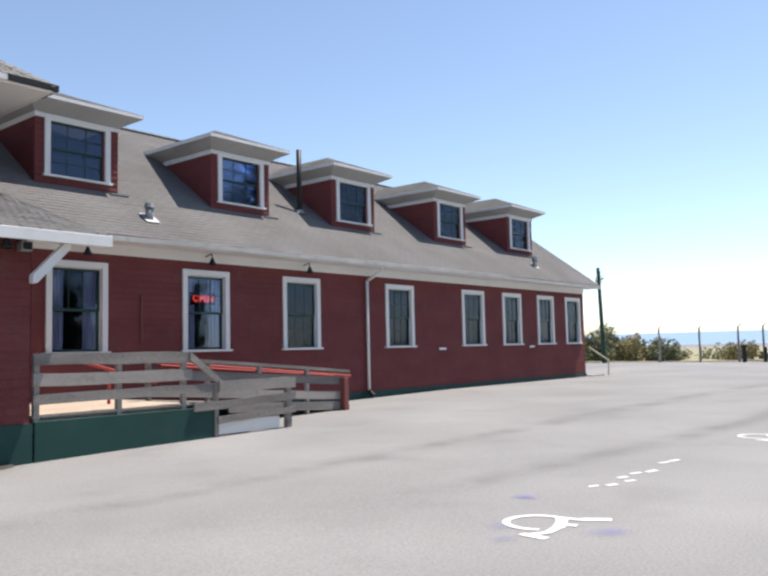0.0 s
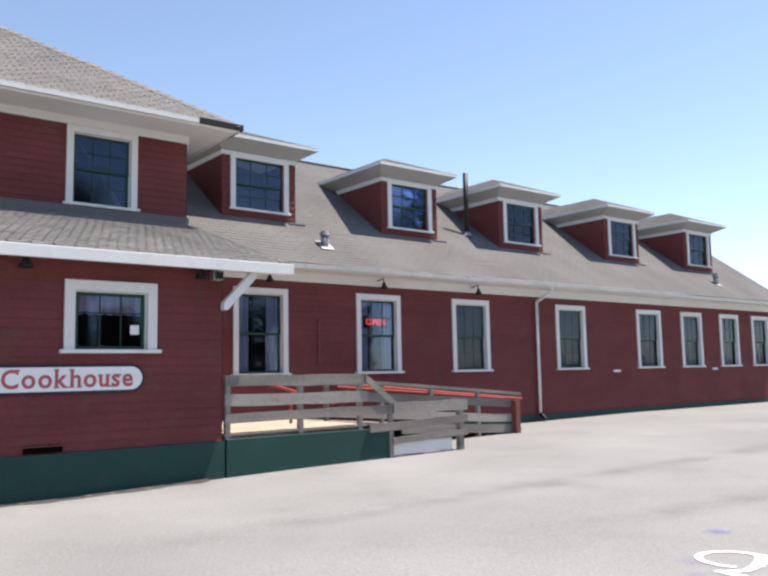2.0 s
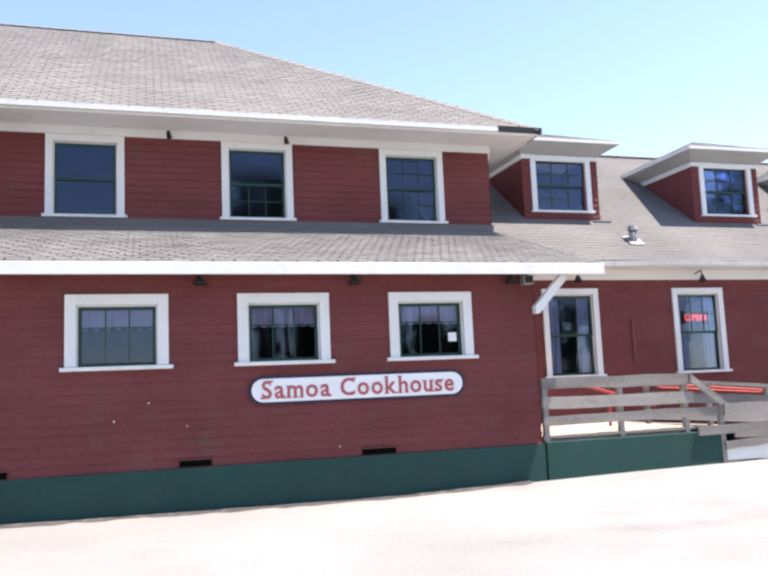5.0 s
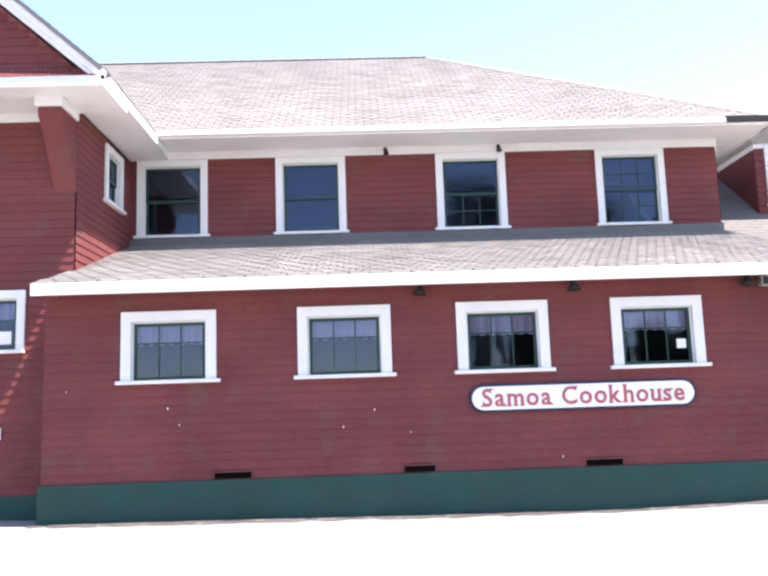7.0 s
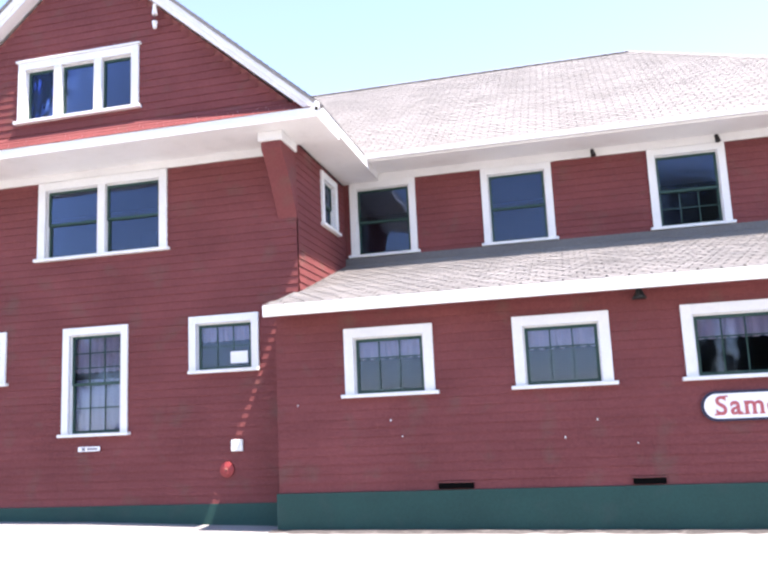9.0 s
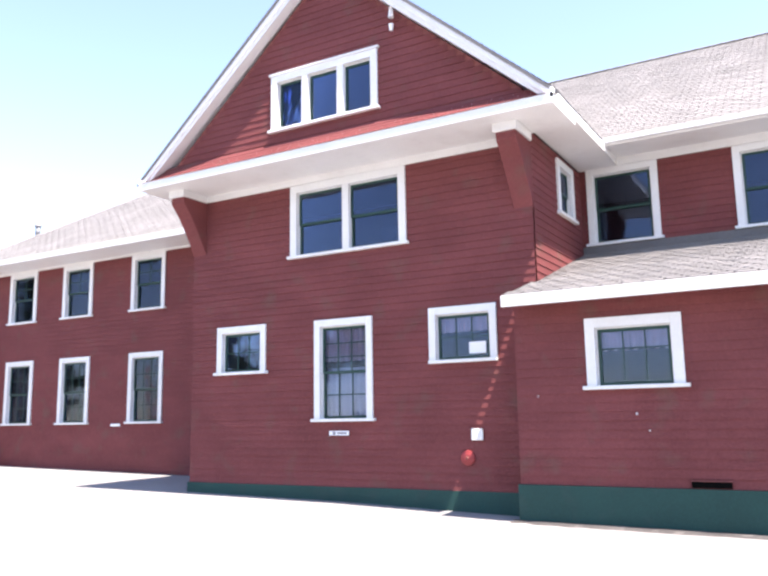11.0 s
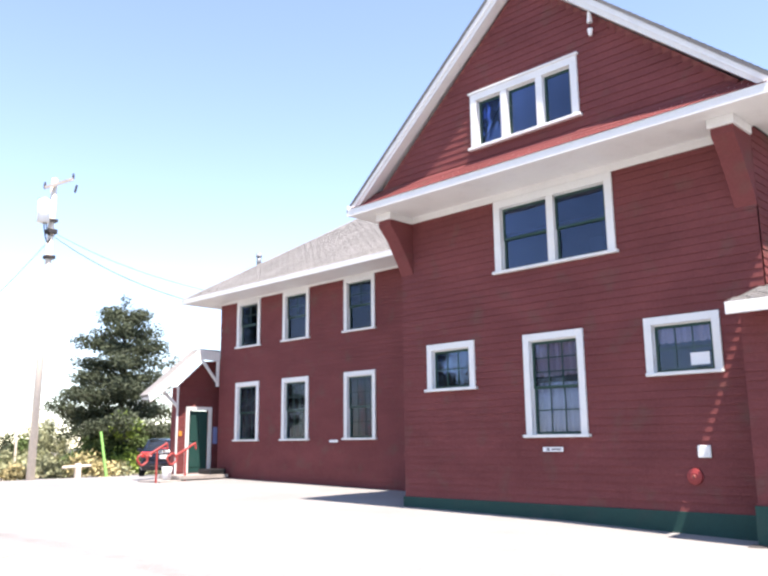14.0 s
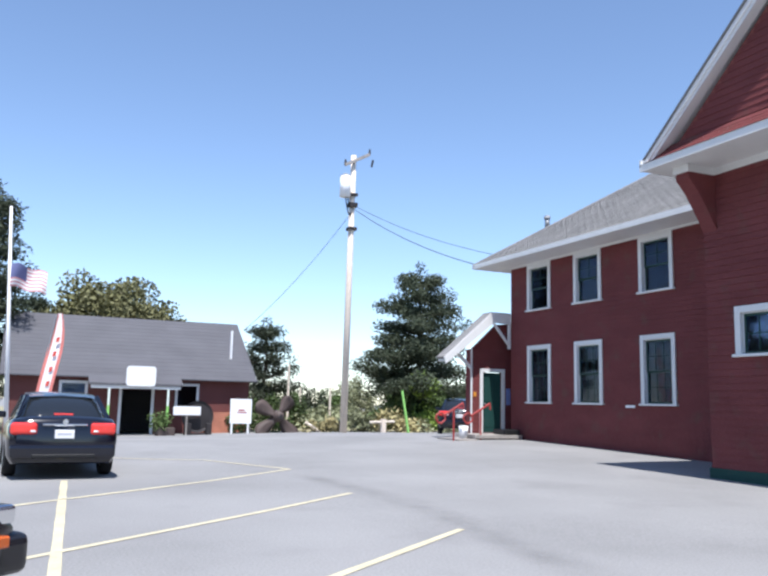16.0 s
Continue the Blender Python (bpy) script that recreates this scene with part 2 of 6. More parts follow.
def shingle_wall(name, m, u0, u1, z0, z1, holes, label, clip=None, thick=0.15, face=RED, course=COURSE, proud=0.0125):
    """An upright wall whose face looks along the local -y; holes are the window openings. clip(z) narrows it."""
    bm = bmesh.new()
    if clip:
        rows = [(max(u0, clip(z)[0]), min(u1, clip(z)[1])) for z in (z0, z1 - 0.02)]
        prism(bm, [(rows[0][0], z0), (rows[0][1], z0), (rows[1][1], z1), (rows[1][0], z1)], "y", 0.03, thick)
        if holes:
            bm.clear()
            for a, b, c, d in cells(u0, u1, z0, z1, holes):
                lo, hi = clip(c), clip(d)
                p = [(max(a, lo[0]), c), (min(b, lo[1]), c), (min(b, hi[1]), d), (max(a, hi[0]), d)]
                if p[1][0] > p[0][0]:
                    prism(bm, p, "y", 0.0, thick)
    else:
        for a, b, c, d in cells(u0, u1, z0, z1, holes):
            box(bm, a, b, 0, thick, c, d)
    wall = thing(name, bm, RED_TRIM, label, "wall", kind="structure")
    wall.matrix_basis = m
    n = max(1, round((z1 - z0) / course))
    h = (z1 - z0) / n
    for k in range(n):
        bm = bmesh.new()
        a, b = z0 + k * h, z0 + (k + 1) * h
        for x0, x1, c, d in cells(u0, u1, a, b, holes):
            if clip:
                lo, hi = clip(d)
                x0, x1 = max(x0, lo), min(x1, hi)
            x = x0
            while x < x1 - 0.01:
                w = min(x1 - x, random.uniform(0.16, 0.55))
                p = proud + random.uniform(-0.002, 0.002)
                e = 0.0015
                lo_y, hi_y = -p * (1 - (c - a) / h) - 0.008, -p * (1 - (d - a) / h) - 0.008
                v = [bm.verts.new(q) for q in ((x + e, lo_y, c), (x + w - e, lo_y, c), (x + w - e, hi_y, d), (x + e, hi_y, d), (x + e, 0, c), (x + w - e, 0, c))]
                bm.faces.new(v[:4]), bm.faces.new((v[4], v[5], v[1], v[0]))
                x += w
        if bm.verts:
            part("shingle_course", bm, face, wall)
        else:
            bm.free()
    return wall


def facing(x, y, turn=0):
    return pose(x, y, 0, 0, 0, turn)


# ---- windows ----
window_number = [0]


def window(kind, x0, x1, z0, z1, y, m=None, casing=0.13, cols=3, rows=4, double=True, curtain="", sill=0.05, bays=1, label="", muntin_rows=None, head=0.0, bar_at=None):
    """Casing, sill, sashes, bars and panes; x0..z1 are the casing's outer bounds. Local -y looks out."""
    window_number[0] += 1
    w, h = x1 - x0, z1 - z0
    top = base(f"window_{window_number[0]}", label or "white-cased sash window with dark green sashes", "window", kind="structure", m=(m or Matrix()) @ pose((x0 + x1) / 2, y, z0))
    s, c = w / 2, casing
    sl = 0.055
    bm = boxes((-s, -s + c, -0.055, 0.0, sl, h), (s - c, s, -0.055, 0.0, sl, h), (-s + c, s - c, -0.055, 0.0, h - c, h))
    if head:
        box(bm, -s - 0.04, s + 0.04, -0.08, 0.0, h + 0.002, h + head)
    box(bm, -s + c, -s + c + 0.02, 0.002, 0.11, sl, h - c), box(bm, s - c - 0.02, s - c, 0.002, 0.11, sl, h - c), box(bm, -s + c + 0.021, s - c - 0.021, 0.002, 0.11, h - c - 0.02, h - c)
    for i in range(1, bays):
        u = -s + w * i / bays
        box(bm, u - c * 0.5, u + c * 0.5, -0.05, 0.1, sl, h - c)
    part("casing", bevelled(bm, 0.004), WHITE, top)
    part("window_sill", bevelled(boxes((-s - sill, s + sill, -0.1, 0.05, 0, sl)), 0.006), WHITE, top)
    for i in range(bays):
        a = -s + c + 0.022 if i == 0 else -s + w * i / bays + c * 0.5 + 0.002
        b = s - c - 0.022 if i == bays - 1 else -s + w * (i + 1) / bays - c * 0.5 - 0.002
        z_lo, z_hi, fr = sl + 0.004, h - c - 0.022, 0.045
        halves = [((z_lo + z_hi) / 2 - 0.02, z_hi, 0.03), (z_lo, (z_lo + z_hi) / 2 + 0.02, 0.062)] if double else [(z_lo, z_hi, 0.04)]
        for k, (p, q, d) in enumerate(halves):
            bm = boxes((a, a + fr, d, d + 0.03, p, q), (b - fr, b, d, d + 0.03, p, q), (a + fr, b - fr, d, d + 0.03, p, p + fr), (a + fr, b - fr, d, d + 0.03, q - fr, q))
            sash = part("sash", bm, SASH, top)
            nr = (muntin_rows[k] if muntin_rows else rows // 2 if double else rows)
            nc = cols if nr else 1
            nr = max(nr, 1)
            bars = bmesh.new()
            for j in range(1, nc):
                u = a + fr + (b - a - 2 * fr) * j / nc
                box(bars, u - 0.009, u + 0.009, d + 0.004, d + 0.026, p + fr, q - fr)
            for j in range(1, nr):
                v = p + fr + (q - p - 2 * fr) * (bar_at or j / nr)
                box(bars, a + fr, b - fr, d + 0.005, d + 0.025, v - 0.009, v + 0.009)
            if bars.verts:
                part("glazing_bars", bars, SASH, sash)
            else:
                bars.free()
            pane = part("pane", boxes((a + fr * 0.6, b - fr * 0.6, d + 0.012, d + 0.017, p + fr * 0.6, q - fr * 0.6)), GLASS, sash)
            pane.visible_shadow = False
        if curtain:
            hang(curtain, top.matrix_basis, a, b, z_lo, z_hi)
    return top


def cloth(bm, x0, x1, z0, z1, y, folds, depth=0.03):
    n = max(6, int(folds * 6))
    lo, hi = [], []
    for i in range(n + 1):
        f = i / n
        x = x0 + (x1 - x0) * f
        d = depth * math.sin(f * folds * 2 * math.pi) + depth * 0.4 * math.sin(f * folds * 5.1 + x0)
        lo.append(bm.verts.new((x, y + d * 1.2, z0 + 0.012 * math.sin(f * folds * 2 * math.pi + 1))))
        hi.append(bm.verts.new((x, y + d * 0.6, z1)))
    for i in range(n):
        bm.faces.new((lo[i], lo[i + 1], hi[i + 1], hi[i]))
    return bm


def hang(kind, m, a, b, z0, z1):
    bm = bmesh.new()
    h = z1 - z0
    if "valance" in kind:
        v = thing("valance", cloth(bm, a, b, z1 - 0.38 * h, z1 + 0.02, 0.115, 7, 0.018), VALANCE, "gathered rose cloth valance inside a window", "valance", smooth=True)
        v.matrix_basis = m
        bm = bmesh.new()
    if "half" in kind:
        c = thing("curtain", cloth(bm, a + 0.02, b - 0.02, z0, z0 + 0.55 * h, 0.14, 6, 0.022), CURTAIN, "gathered pale pink cafe curtain in a lower sash", "curtain", smooth=True)
        c.matrix_basis = m
    elif "sides" in kind:
        w = (b - a) * 0.3
        for p, q in ((a, a + w), (b - w, b)):
            c = thing("curtain", cloth(bm, p, q, z0, z1 * 0.98, 0.15, 3, 0.022), CURTAIN, "pale pink curtain drawn to one side", "curtain", smooth=True)
            c.matrix_basis = m
            bm = bmesh.new()
        bm.free()
    else:
        bm.free()


def opening(x0, x1, z0, z1, casing=0.13):
    return (x0 + casing - 0.02, x1 - casing + 0.02, z0 + 0.03, z1 - casing + 0.02)


# ---- roofs in shingle courses ----


def shingle_roof(name, origin, along, up, length, span, label, mat=SHINGLE, under=WHITE, course=0.14, thick=0.12, width=0.3, high=0.012, stagger=0.5, slot=0.009):
    """A slope: origin on the eave, unit vectors along the eave and up the slope; span(s) gives the reach along the eave at s metres up.
    Tabs of one width with a slot between them; each course starts a share of a tab (stagger) further on."""
    o, u, s = Vector(origin), Vector(along).normalized(), Vector(up).normalized()
    nrm = u.cross(s).normalized()
    if nrm.z < 0:
        nrm = -nrm
    bm = bmesh.new()
    top = [o + u * span(0)[0], o + u * span(0)[1], o + u * span(length)[1] + s * length, o + u * span(length)[0] + s * length]
    if (top[2] - top[3]).length < 0.02:
        top = top[:3]
    a = [bm.verts.new(p - nrm * 0.02) for p in top]
    b = [bm.verts.new(p - nrm * (0.02 + thick)) for p in top]
    bm.faces.new(a), bm.faces.new(b[::-1])
    for i in range(len(a)):
        j = (i + 1) % len(a)
        bm.faces.new((a[i], b[i], b[j], a[j]))
    bmesh.ops.recalc_face_normals(bm, faces=bm.faces)
    roof = thing(name, bm, under, label, "roof", kind="structure")
    bm = bmesh.new()
    bm.faces.new([bm.verts.new(p - nrm * 0.012) for p in top])
    part("underlay", bm, SLOT_SHADE, roof)
    n = round(length / course)
    h = length / n
    for k in range(n):
        bm = bmesh.new()
        s0, s1 = k * h, (k + 1) * h
        x0, x1 = span((s0 + s1) / 2)
        x = x0
        lead = -k * stagger * width
        while x < x1 - 0.01:
            edge = lead + width * (math.floor((x + 0.002 - lead) / width) + 1)
            w = min(x1, edge) - x
            lift = high + random.uniform(0, 0.004)
            drop = random.uniform(-0.004, 0.002)
            g = min(slot, w * 0.3)
            p0, p1 = o + u * (x + g) + s * (s0 + drop), o + u * (x + w - g) + s * (s0 + drop)
            p2, p3 = o + u * (x + w - g) + s * (s1 + 0.02), o + u * (x + g) + s * (s1 + 0.02)
            v = [bm.verts.new(q) for q in (p0 + nrm * lift, p1 + nrm * lift, p2 + nrm * 0.002, p3 + nrm * 0.002, p0 - nrm * 0.018, p1 - nrm * 0.018)]
            bm.faces.new(v[:4]), bm.faces.new((v[4], v[5], v[1], v[0]))
            x += w
        if bm.verts:
            bmesh.ops.recalc_face_normals(bm, faces=bm.faces)
            part("shingle_course", bm, mat, roof)
        else:
            bm.free()
    return roof


def cap(name, a, b, parent, mat=SHINGLE, r=0.14):
    """A ridge or hip cap of overlapping pieces from a to b."""
    a, b = Vector(a), Vector(b)
    d = b - a
    n = max(1, int(d.length / 0.28))
    q = d.to_track_quat("X", "Z")
    bm = bmesh.new()
    for i in range(n):
        c0, c1 = a + d * (i / n), a + d * ((i + 1.12) / n)
        rows = []
        for c, lift in ((c0, 0.02), (c1, 0.008)):
            rows.append([bm.verts.new(c + q @ Vector((0, t * r, lift + 0.02 - abs(t) * r * 0.55))) for t in (-1, 0, 1)])
        for t in (0, 1):
            bm.faces.new((rows[0][t], rows[0][t + 1], rows[1][t + 1], rows[1][t]))
    return part(name, bm, mat, parent)


# heights and lines of the plan
YA, YG, YW = 0.0, 0.5, 3.4
AX0, AX1 = -8.43, 2.5
GX0, GX1 = -15.75, -8.2
VX0, WX1 = -27.1, 28.1
BACK = 13.4
RIDGE_Y = 8.4

# low front block
A_WIN = [(-7.30, -5.90), (-4.70, -3.31), (-2.33, -0.95), (0.0, 1.385)]
AZ = (1.885, 2.955)
low_wall = shingle_wall("wall_low_block", facing(0, YA), AX0, AX1, 0.48, 3.32, [opening(a, b, *AZ) for a, b in A_WIN], "dark red shingled wall of the low front block")
shingle_wall("wall_low_block_side", facing(AX1, YA, 90), 0.0, YW, 0.48, 3.32, [], "dark red shingled side wall by the entrance deck", clip=None)
thing("plinth_low_block", boxes((AX0 - 0.03, AX1 + 0.03, YA - 0.05, YW - 0.2, -0.3, 0.478)), GREEN, "dark green painted plinth under the shingled wall", "plinth", kind="structure")
for i, (a, b) in enumerate(A_WIN):
    window("low", a, b, *AZ, YA, casing=0.15, cols=3, rows=2, double=False, curtain="valance", sill=0.06, bar_at=0.66, label="wide white-cased window with small panes and green sash")

for i in range(8):
    x, z = random.uniform(AX0 + 0.3, AX1 - 0.3), random.uniform(0.6, 1.8)
    w, h = random.uniform(0.008, 0.02), random.uniform(0.012, 0.035)
    part("paint_chip", boxes((x, x + w, -0.034, -0.03, z, z + h)), WHITE, low_wall)

# main wall: left part, upper part, long wing
V_WIN = [(-26.1, -24.83), (-23.64, -22.37), (-20.8, -19.53)]
VZ, XZ = (4.515, 6.085), (1.485, 3.38)
shingle_wall("wall_left", facing(0, YW), VX0, GX0, 0.1, 6.1, [opening(a, b, *z) for a, b in V_WIN for z in (VZ, XZ)], "dark red shingled two-storey wall")
for a, b in V_WIN:
    window("upper", a, b, *VZ, YW, cols=2, rows=2, muntin_rows=(2, 0))
    window("lower", a, b, *XZ, YW, cols=3, rows=4, muntin_rows=(2, 2), curtain="half")
U_WIN = [(-8.06, -6.69), (-5.36, -3.99), (-2.21, -0.83), (0.97, 2.345)]
UZ = (4.775, 6.33)
UX0, UX1 = GX1, 3.4
shingle_wall("wall_upper", facing(0, YW), UX0, UX1, 4.6, 6.34, [opening(a, b, *UZ) for a, b in U_WIN], "dark red shingled upper wall over the low roof")
for i, (a, b) in enumerate(U_WIN):
    window("upper", a, b, *UZ, YW, cols=3, rows=2, muntin_rows=[(0, 0), (0, 0), (0, 2), (2, 2)][i])
# Dark grey strip between the low roof and the upper window sills.
thing("wall_foot_flashing", boxes((UX0 + 0.02, UX1 + 0.03, YW - 0.06, YW - 0.031, 4.55, 4.77)), SHINGLE_DARK, "dark grey strip along the upper wall foot", "flashing", kind="structure")
shingle_wall("wall_upper_side", facing(UX1, YW, 90), 0.0, 9.0, 3.9, 6.34, [], "dark red shingled side wall of the upper storey")
L_WIN = [(4.46, 5.81), (7.70, 9.05), (10.80, 12.17), (14.95, 16.32), (18.97, 20.34), (21.56, 22.88), (24.1, 25.42), (26.42, 27.74)]
LZ = (1.50, 3.41)
shingle_wall("wall_wing", facing(0, YW), AX1 - 0.1, WX1, 0.2, 3.75, [opening(a, b, *LZ) for a, b in L_WIN], "dark red shingled wall of the long low wing")
for i, (a, b) in enumerate(L_WIN):
    window("wing", a, b, *LZ, YW, cols=3, rows=4, muntin_rows=[(1, 0), (2, 0), (1, 2), (2, 2), (2, 2), (2, 2), (2, 0), (2, 2)][i], curtain=["sides", "sides", "half", "half", "half", "half", "", "half"][i])
thing("plinth_wing", boxes((AX1 - 0.1, WX1 + 0.02, YW - 0.045, YW + 0.2, -0.3, 0.26)), GREEN, "dark green painted plinth under the long wing", "plinth", kind="structure")
thing("plinth_left", boxes((VX0 - 0.02, GX0, YW - 0.02, YW + 0.2, -0.3, 0.1)), RED_TRIM, "dark red base board of the left wall", "plinth", kind="structure")

# gabled block
GS = [(-15.05, -13.80, 2.425, 3.40), (-10.19, -8.92, 2.435, 3.41)]
GL_ = (-12.63, -11.35, 1.47, 3.375)
GM = (-13.2, -10.6, 4.63, 6.11)
shingle_wall("wall_gable_block", facing(0, YG), GX0, GX1, 0.3, 6.15, [opening(*g) for g in (*GS, GL_, GM)], "dark red shingled front of the gabled block", proud=0.0145)
thing("plinth_gable_block", boxes((GX0 - 0.03, GX1, YG - 0.05, YW, -0.3, 0.3)), GREEN, "dark green painted plinth of the gabled block", "plinth", kind="structure")
for g in GS:
    window("small", *g, YG, cols=3, rows=2, double=False, sill=0.05 if g[0] < -12 else 0.0, curtain="valance" if g[0] > -12 else "")
window("lower", *GL_, YG, cols=3, rows=4, muntin_rows=(3, 2), curtain="valance half")
window("pair", *GM, YG, bays=2, muntin_rows=(0, 0), casing=0.15)
SIDE = (1.32, 2.3, 5.13, 6.2)
shingle_wall("wall_gable_side_right", facing(GX1, YG, 90), 0.0, YW - YG, 3.2, 6.3, [opening(*SIDE)], "dark red shingled side wall of the gabled block")
window("side", *SIDE, 0, m=facing(GX1, YG, 90), muntin_rows=(0, 0))
shingle_wall("wall_gable_side_left", facing(GX0, YW, -90), 0.0, YW - YG, 0.3, 6.3, [], "dark red shingled left side wall of the gabled block")
APEX_X, GAB_Y = -11.8, -0.3
RAKE = 0.87


def gable_clip(z):
    half = max(0.02, (10.12 - z) / RAKE - 0.12)
    return APEX_X - half, APEX_X + half


G3 = (-13.07, -10.69, 6.95, 8.1)
shingle_wall("wall_gable", facing(0, GAB_Y), -16.3, -7.3, 6.62, 10.0, [opening(*G3)], "dark red shingled gable wall", clip=gable_clip)
window("gable", *G3, GAB_Y, bays=3, double=False, muntin_rows=(0,), casing=0.14, head=0.04)

# roofs
P = 2 / 3


def slope(dy, dz):
    return Vector((0, dy, dz)).normalized()


def up_len(dy, dz):
    return math.hypot(dy, dz)


# low block's lean-to roof
LOW_E, LOW_T = (-0.52, 3.36), (3.42, 4.64)
dl = up_len(LOW_T[0] - LOW_E[0], LOW_T[1] - LOW_E[1])
roof = shingle_roof("roof_low_block", (0, *LOW_E), (1, 0, 0), slope(LOW_T[0] - LOW_E[0], LOW_T[1] - LOW_E[1]), dl, lambda s: (-8.42 if s < 0.3 else -8.30 if s < 1.05 else GX1 + 0.01, 3.52), "light grey shingled lean-to roof with lichen marks", stagger=1 / 3, slot=0.014)
thing("fascia_low_block", bevelled(boxes((-8.43, 3.54, -0.56, -0.515, 3.17, 3.345)), 0.006), WHITE, "white painted fascia board", "fascia", kind="structure")
bm = bmesh.new()
slab(bm, [(-8.42, -0.5, 3.2), (3.5, -0.5, 3.2), (3.5, 0.0, 3.34), (-8.42, 0.0, 3.34)], 0.02)
thing("soffit_low_block", bm, WHITE, "white boarded soffit under the low eave", "soffit", kind="structure")

# main roof
EAVE_Y, EAVE_Z = 2.4, 6.58
RIDGE_Z = EAVE_Z + (RIDGE_Y - EAVE_Y) * P
ml = up_len(RIDGE_Y - EAVE_Y, RIDGE_Z - EAVE_Z)
roof = shingle_roof("roof_main", (0, EAVE_Y, EAVE_Z), (1, 0, 0), slope(1, P), ml, lambda s: (-11.9 if s > 3.2 else -7.45 - (s * 0.64), 4.15 - s * (RIDGE_Y - EAVE_Y) / ml), "grey shingled hipped main roof")
cap("hip_cap", (4.15, EAVE_Y, EAVE_Z), (4.15 - (RIDGE_Y - EAVE_Y), RIDGE_Y, RIDGE_Z), roof)
cap("ridge_cap", (4.15 - (RIDGE_Y - EAVE_Y), RIDGE_Y, RIDGE_Z), (-12, RIDGE_Y, RIDGE_Z), roof)
roof = shingle_roof("roof_main_end", (4.15, RIDGE_Y, EAVE_Z), (0, 1, 0), Vector((-1, 0, P)), ml, lambda s: (-6 + s * 6 / ml, 6 - s * 6 / ml), "grey shingled hip end of the main roof")
bm = bmesh.new()
slab(bm, [(4.15, 14.4, EAVE_Z), (-1.85, RIDGE_Y, RIDGE_Z), (-22, RIDGE_Y, RIDGE_Z), (-28, 14.4, EAVE_Z - 0.28)], 0.1)
thing("roof_main_back", bm, SHINGLE, "grey shingled rear slope of the main roof", "roof", kind="structure")
thing("fascia_main", boxes((-7.45, 3.2, 2.36, 2.405, 6.49, 6.575), (4.1, 4.14, 2.6, 8.4, 6.49, 6.575)), WHITE, "white fascia along the main eave", "fascia", kind="structure")
thing("roof_edge_flashing", bevelled(boxes((3.2, 4.17, 2.35, 2.405, 6.49, 6.61), (4.12, 4.17, 2.405, 3.0, 6.49, 6.61)), 0.005), BLACK, "black metal edge at the roof corner", "flashing", kind="structure")
thing("soffit_main", boxes((-7.45, 4.1, 2.41, YW - 0.02, 6.49, 6.52), (3.42, 4.1, YW - 0.02, 8.4, 6.49, 6.52)), WHITE, "white boarded soffit under the main eave", "soffit", kind="structure")
thing("frieze_main", boxes((GX1 + 0.02, UX1 + 0.03, YW - 0.05, YW + 0.02, 6.335, 6.49), (UX1, UX1 + 0.05, YW + 0.021, 8.4, 6.2, 6.49)), WHITE, "white frieze board under the main eave", "trim", kind="structure")

# left roof
LE_Z = 6.30
lr = LE_Z + (RIDGE_Y - EAVE_Y) * P
roof = shingle_roof("roof_left", (0, EAVE_Y, LE_Z), (1, 0, 0), slope(1, P), ml, lambda s: (-28.0 + s * 6 / ml, -15.5 if s < 1.2 else -13.0), "grey shingled hipped roof of the left part")
cap("hip_cap", (-28.0, EAVE_Y, LE_Z), (-22, RIDGE_Y, lr), roof)
shingle_roof("roof_left_end", (-28.0, RIDGE_Y, LE_Z), (0, 1, 0), Vector((1, 0, P)), ml, lambda s: (-6 + s * 6 / ml, 6 - s * 6 / ml), "grey shingled hip end of the left roof")
thing("fascia_left", boxes((-28.02, -16.3, 2.36, 2.4, 6.15, 6.295), (-28.03, -27.99, 2.401, 14.4, 6.15, 6.295)), WHITE, "white fascia along the left eave", "fascia", kind="structure")
thing("soffit_left", boxes((-27.98, GX0 - 0.5, 2.41, YW - 0.02, 6.15, 6.19), (-27.98, VX0, YW, 14.4, 6.15, 6.19)), WHITE, "white boarded soffit of the left eave", "soffit", kind="structure")
thing("frieze_left", boxes((VX0 - 0.02, GX0, YW - 0.05, YW + 0.02, 6.09, 6.15)), WHITE, "white frieze board under the left eave", "trim", kind="structure")

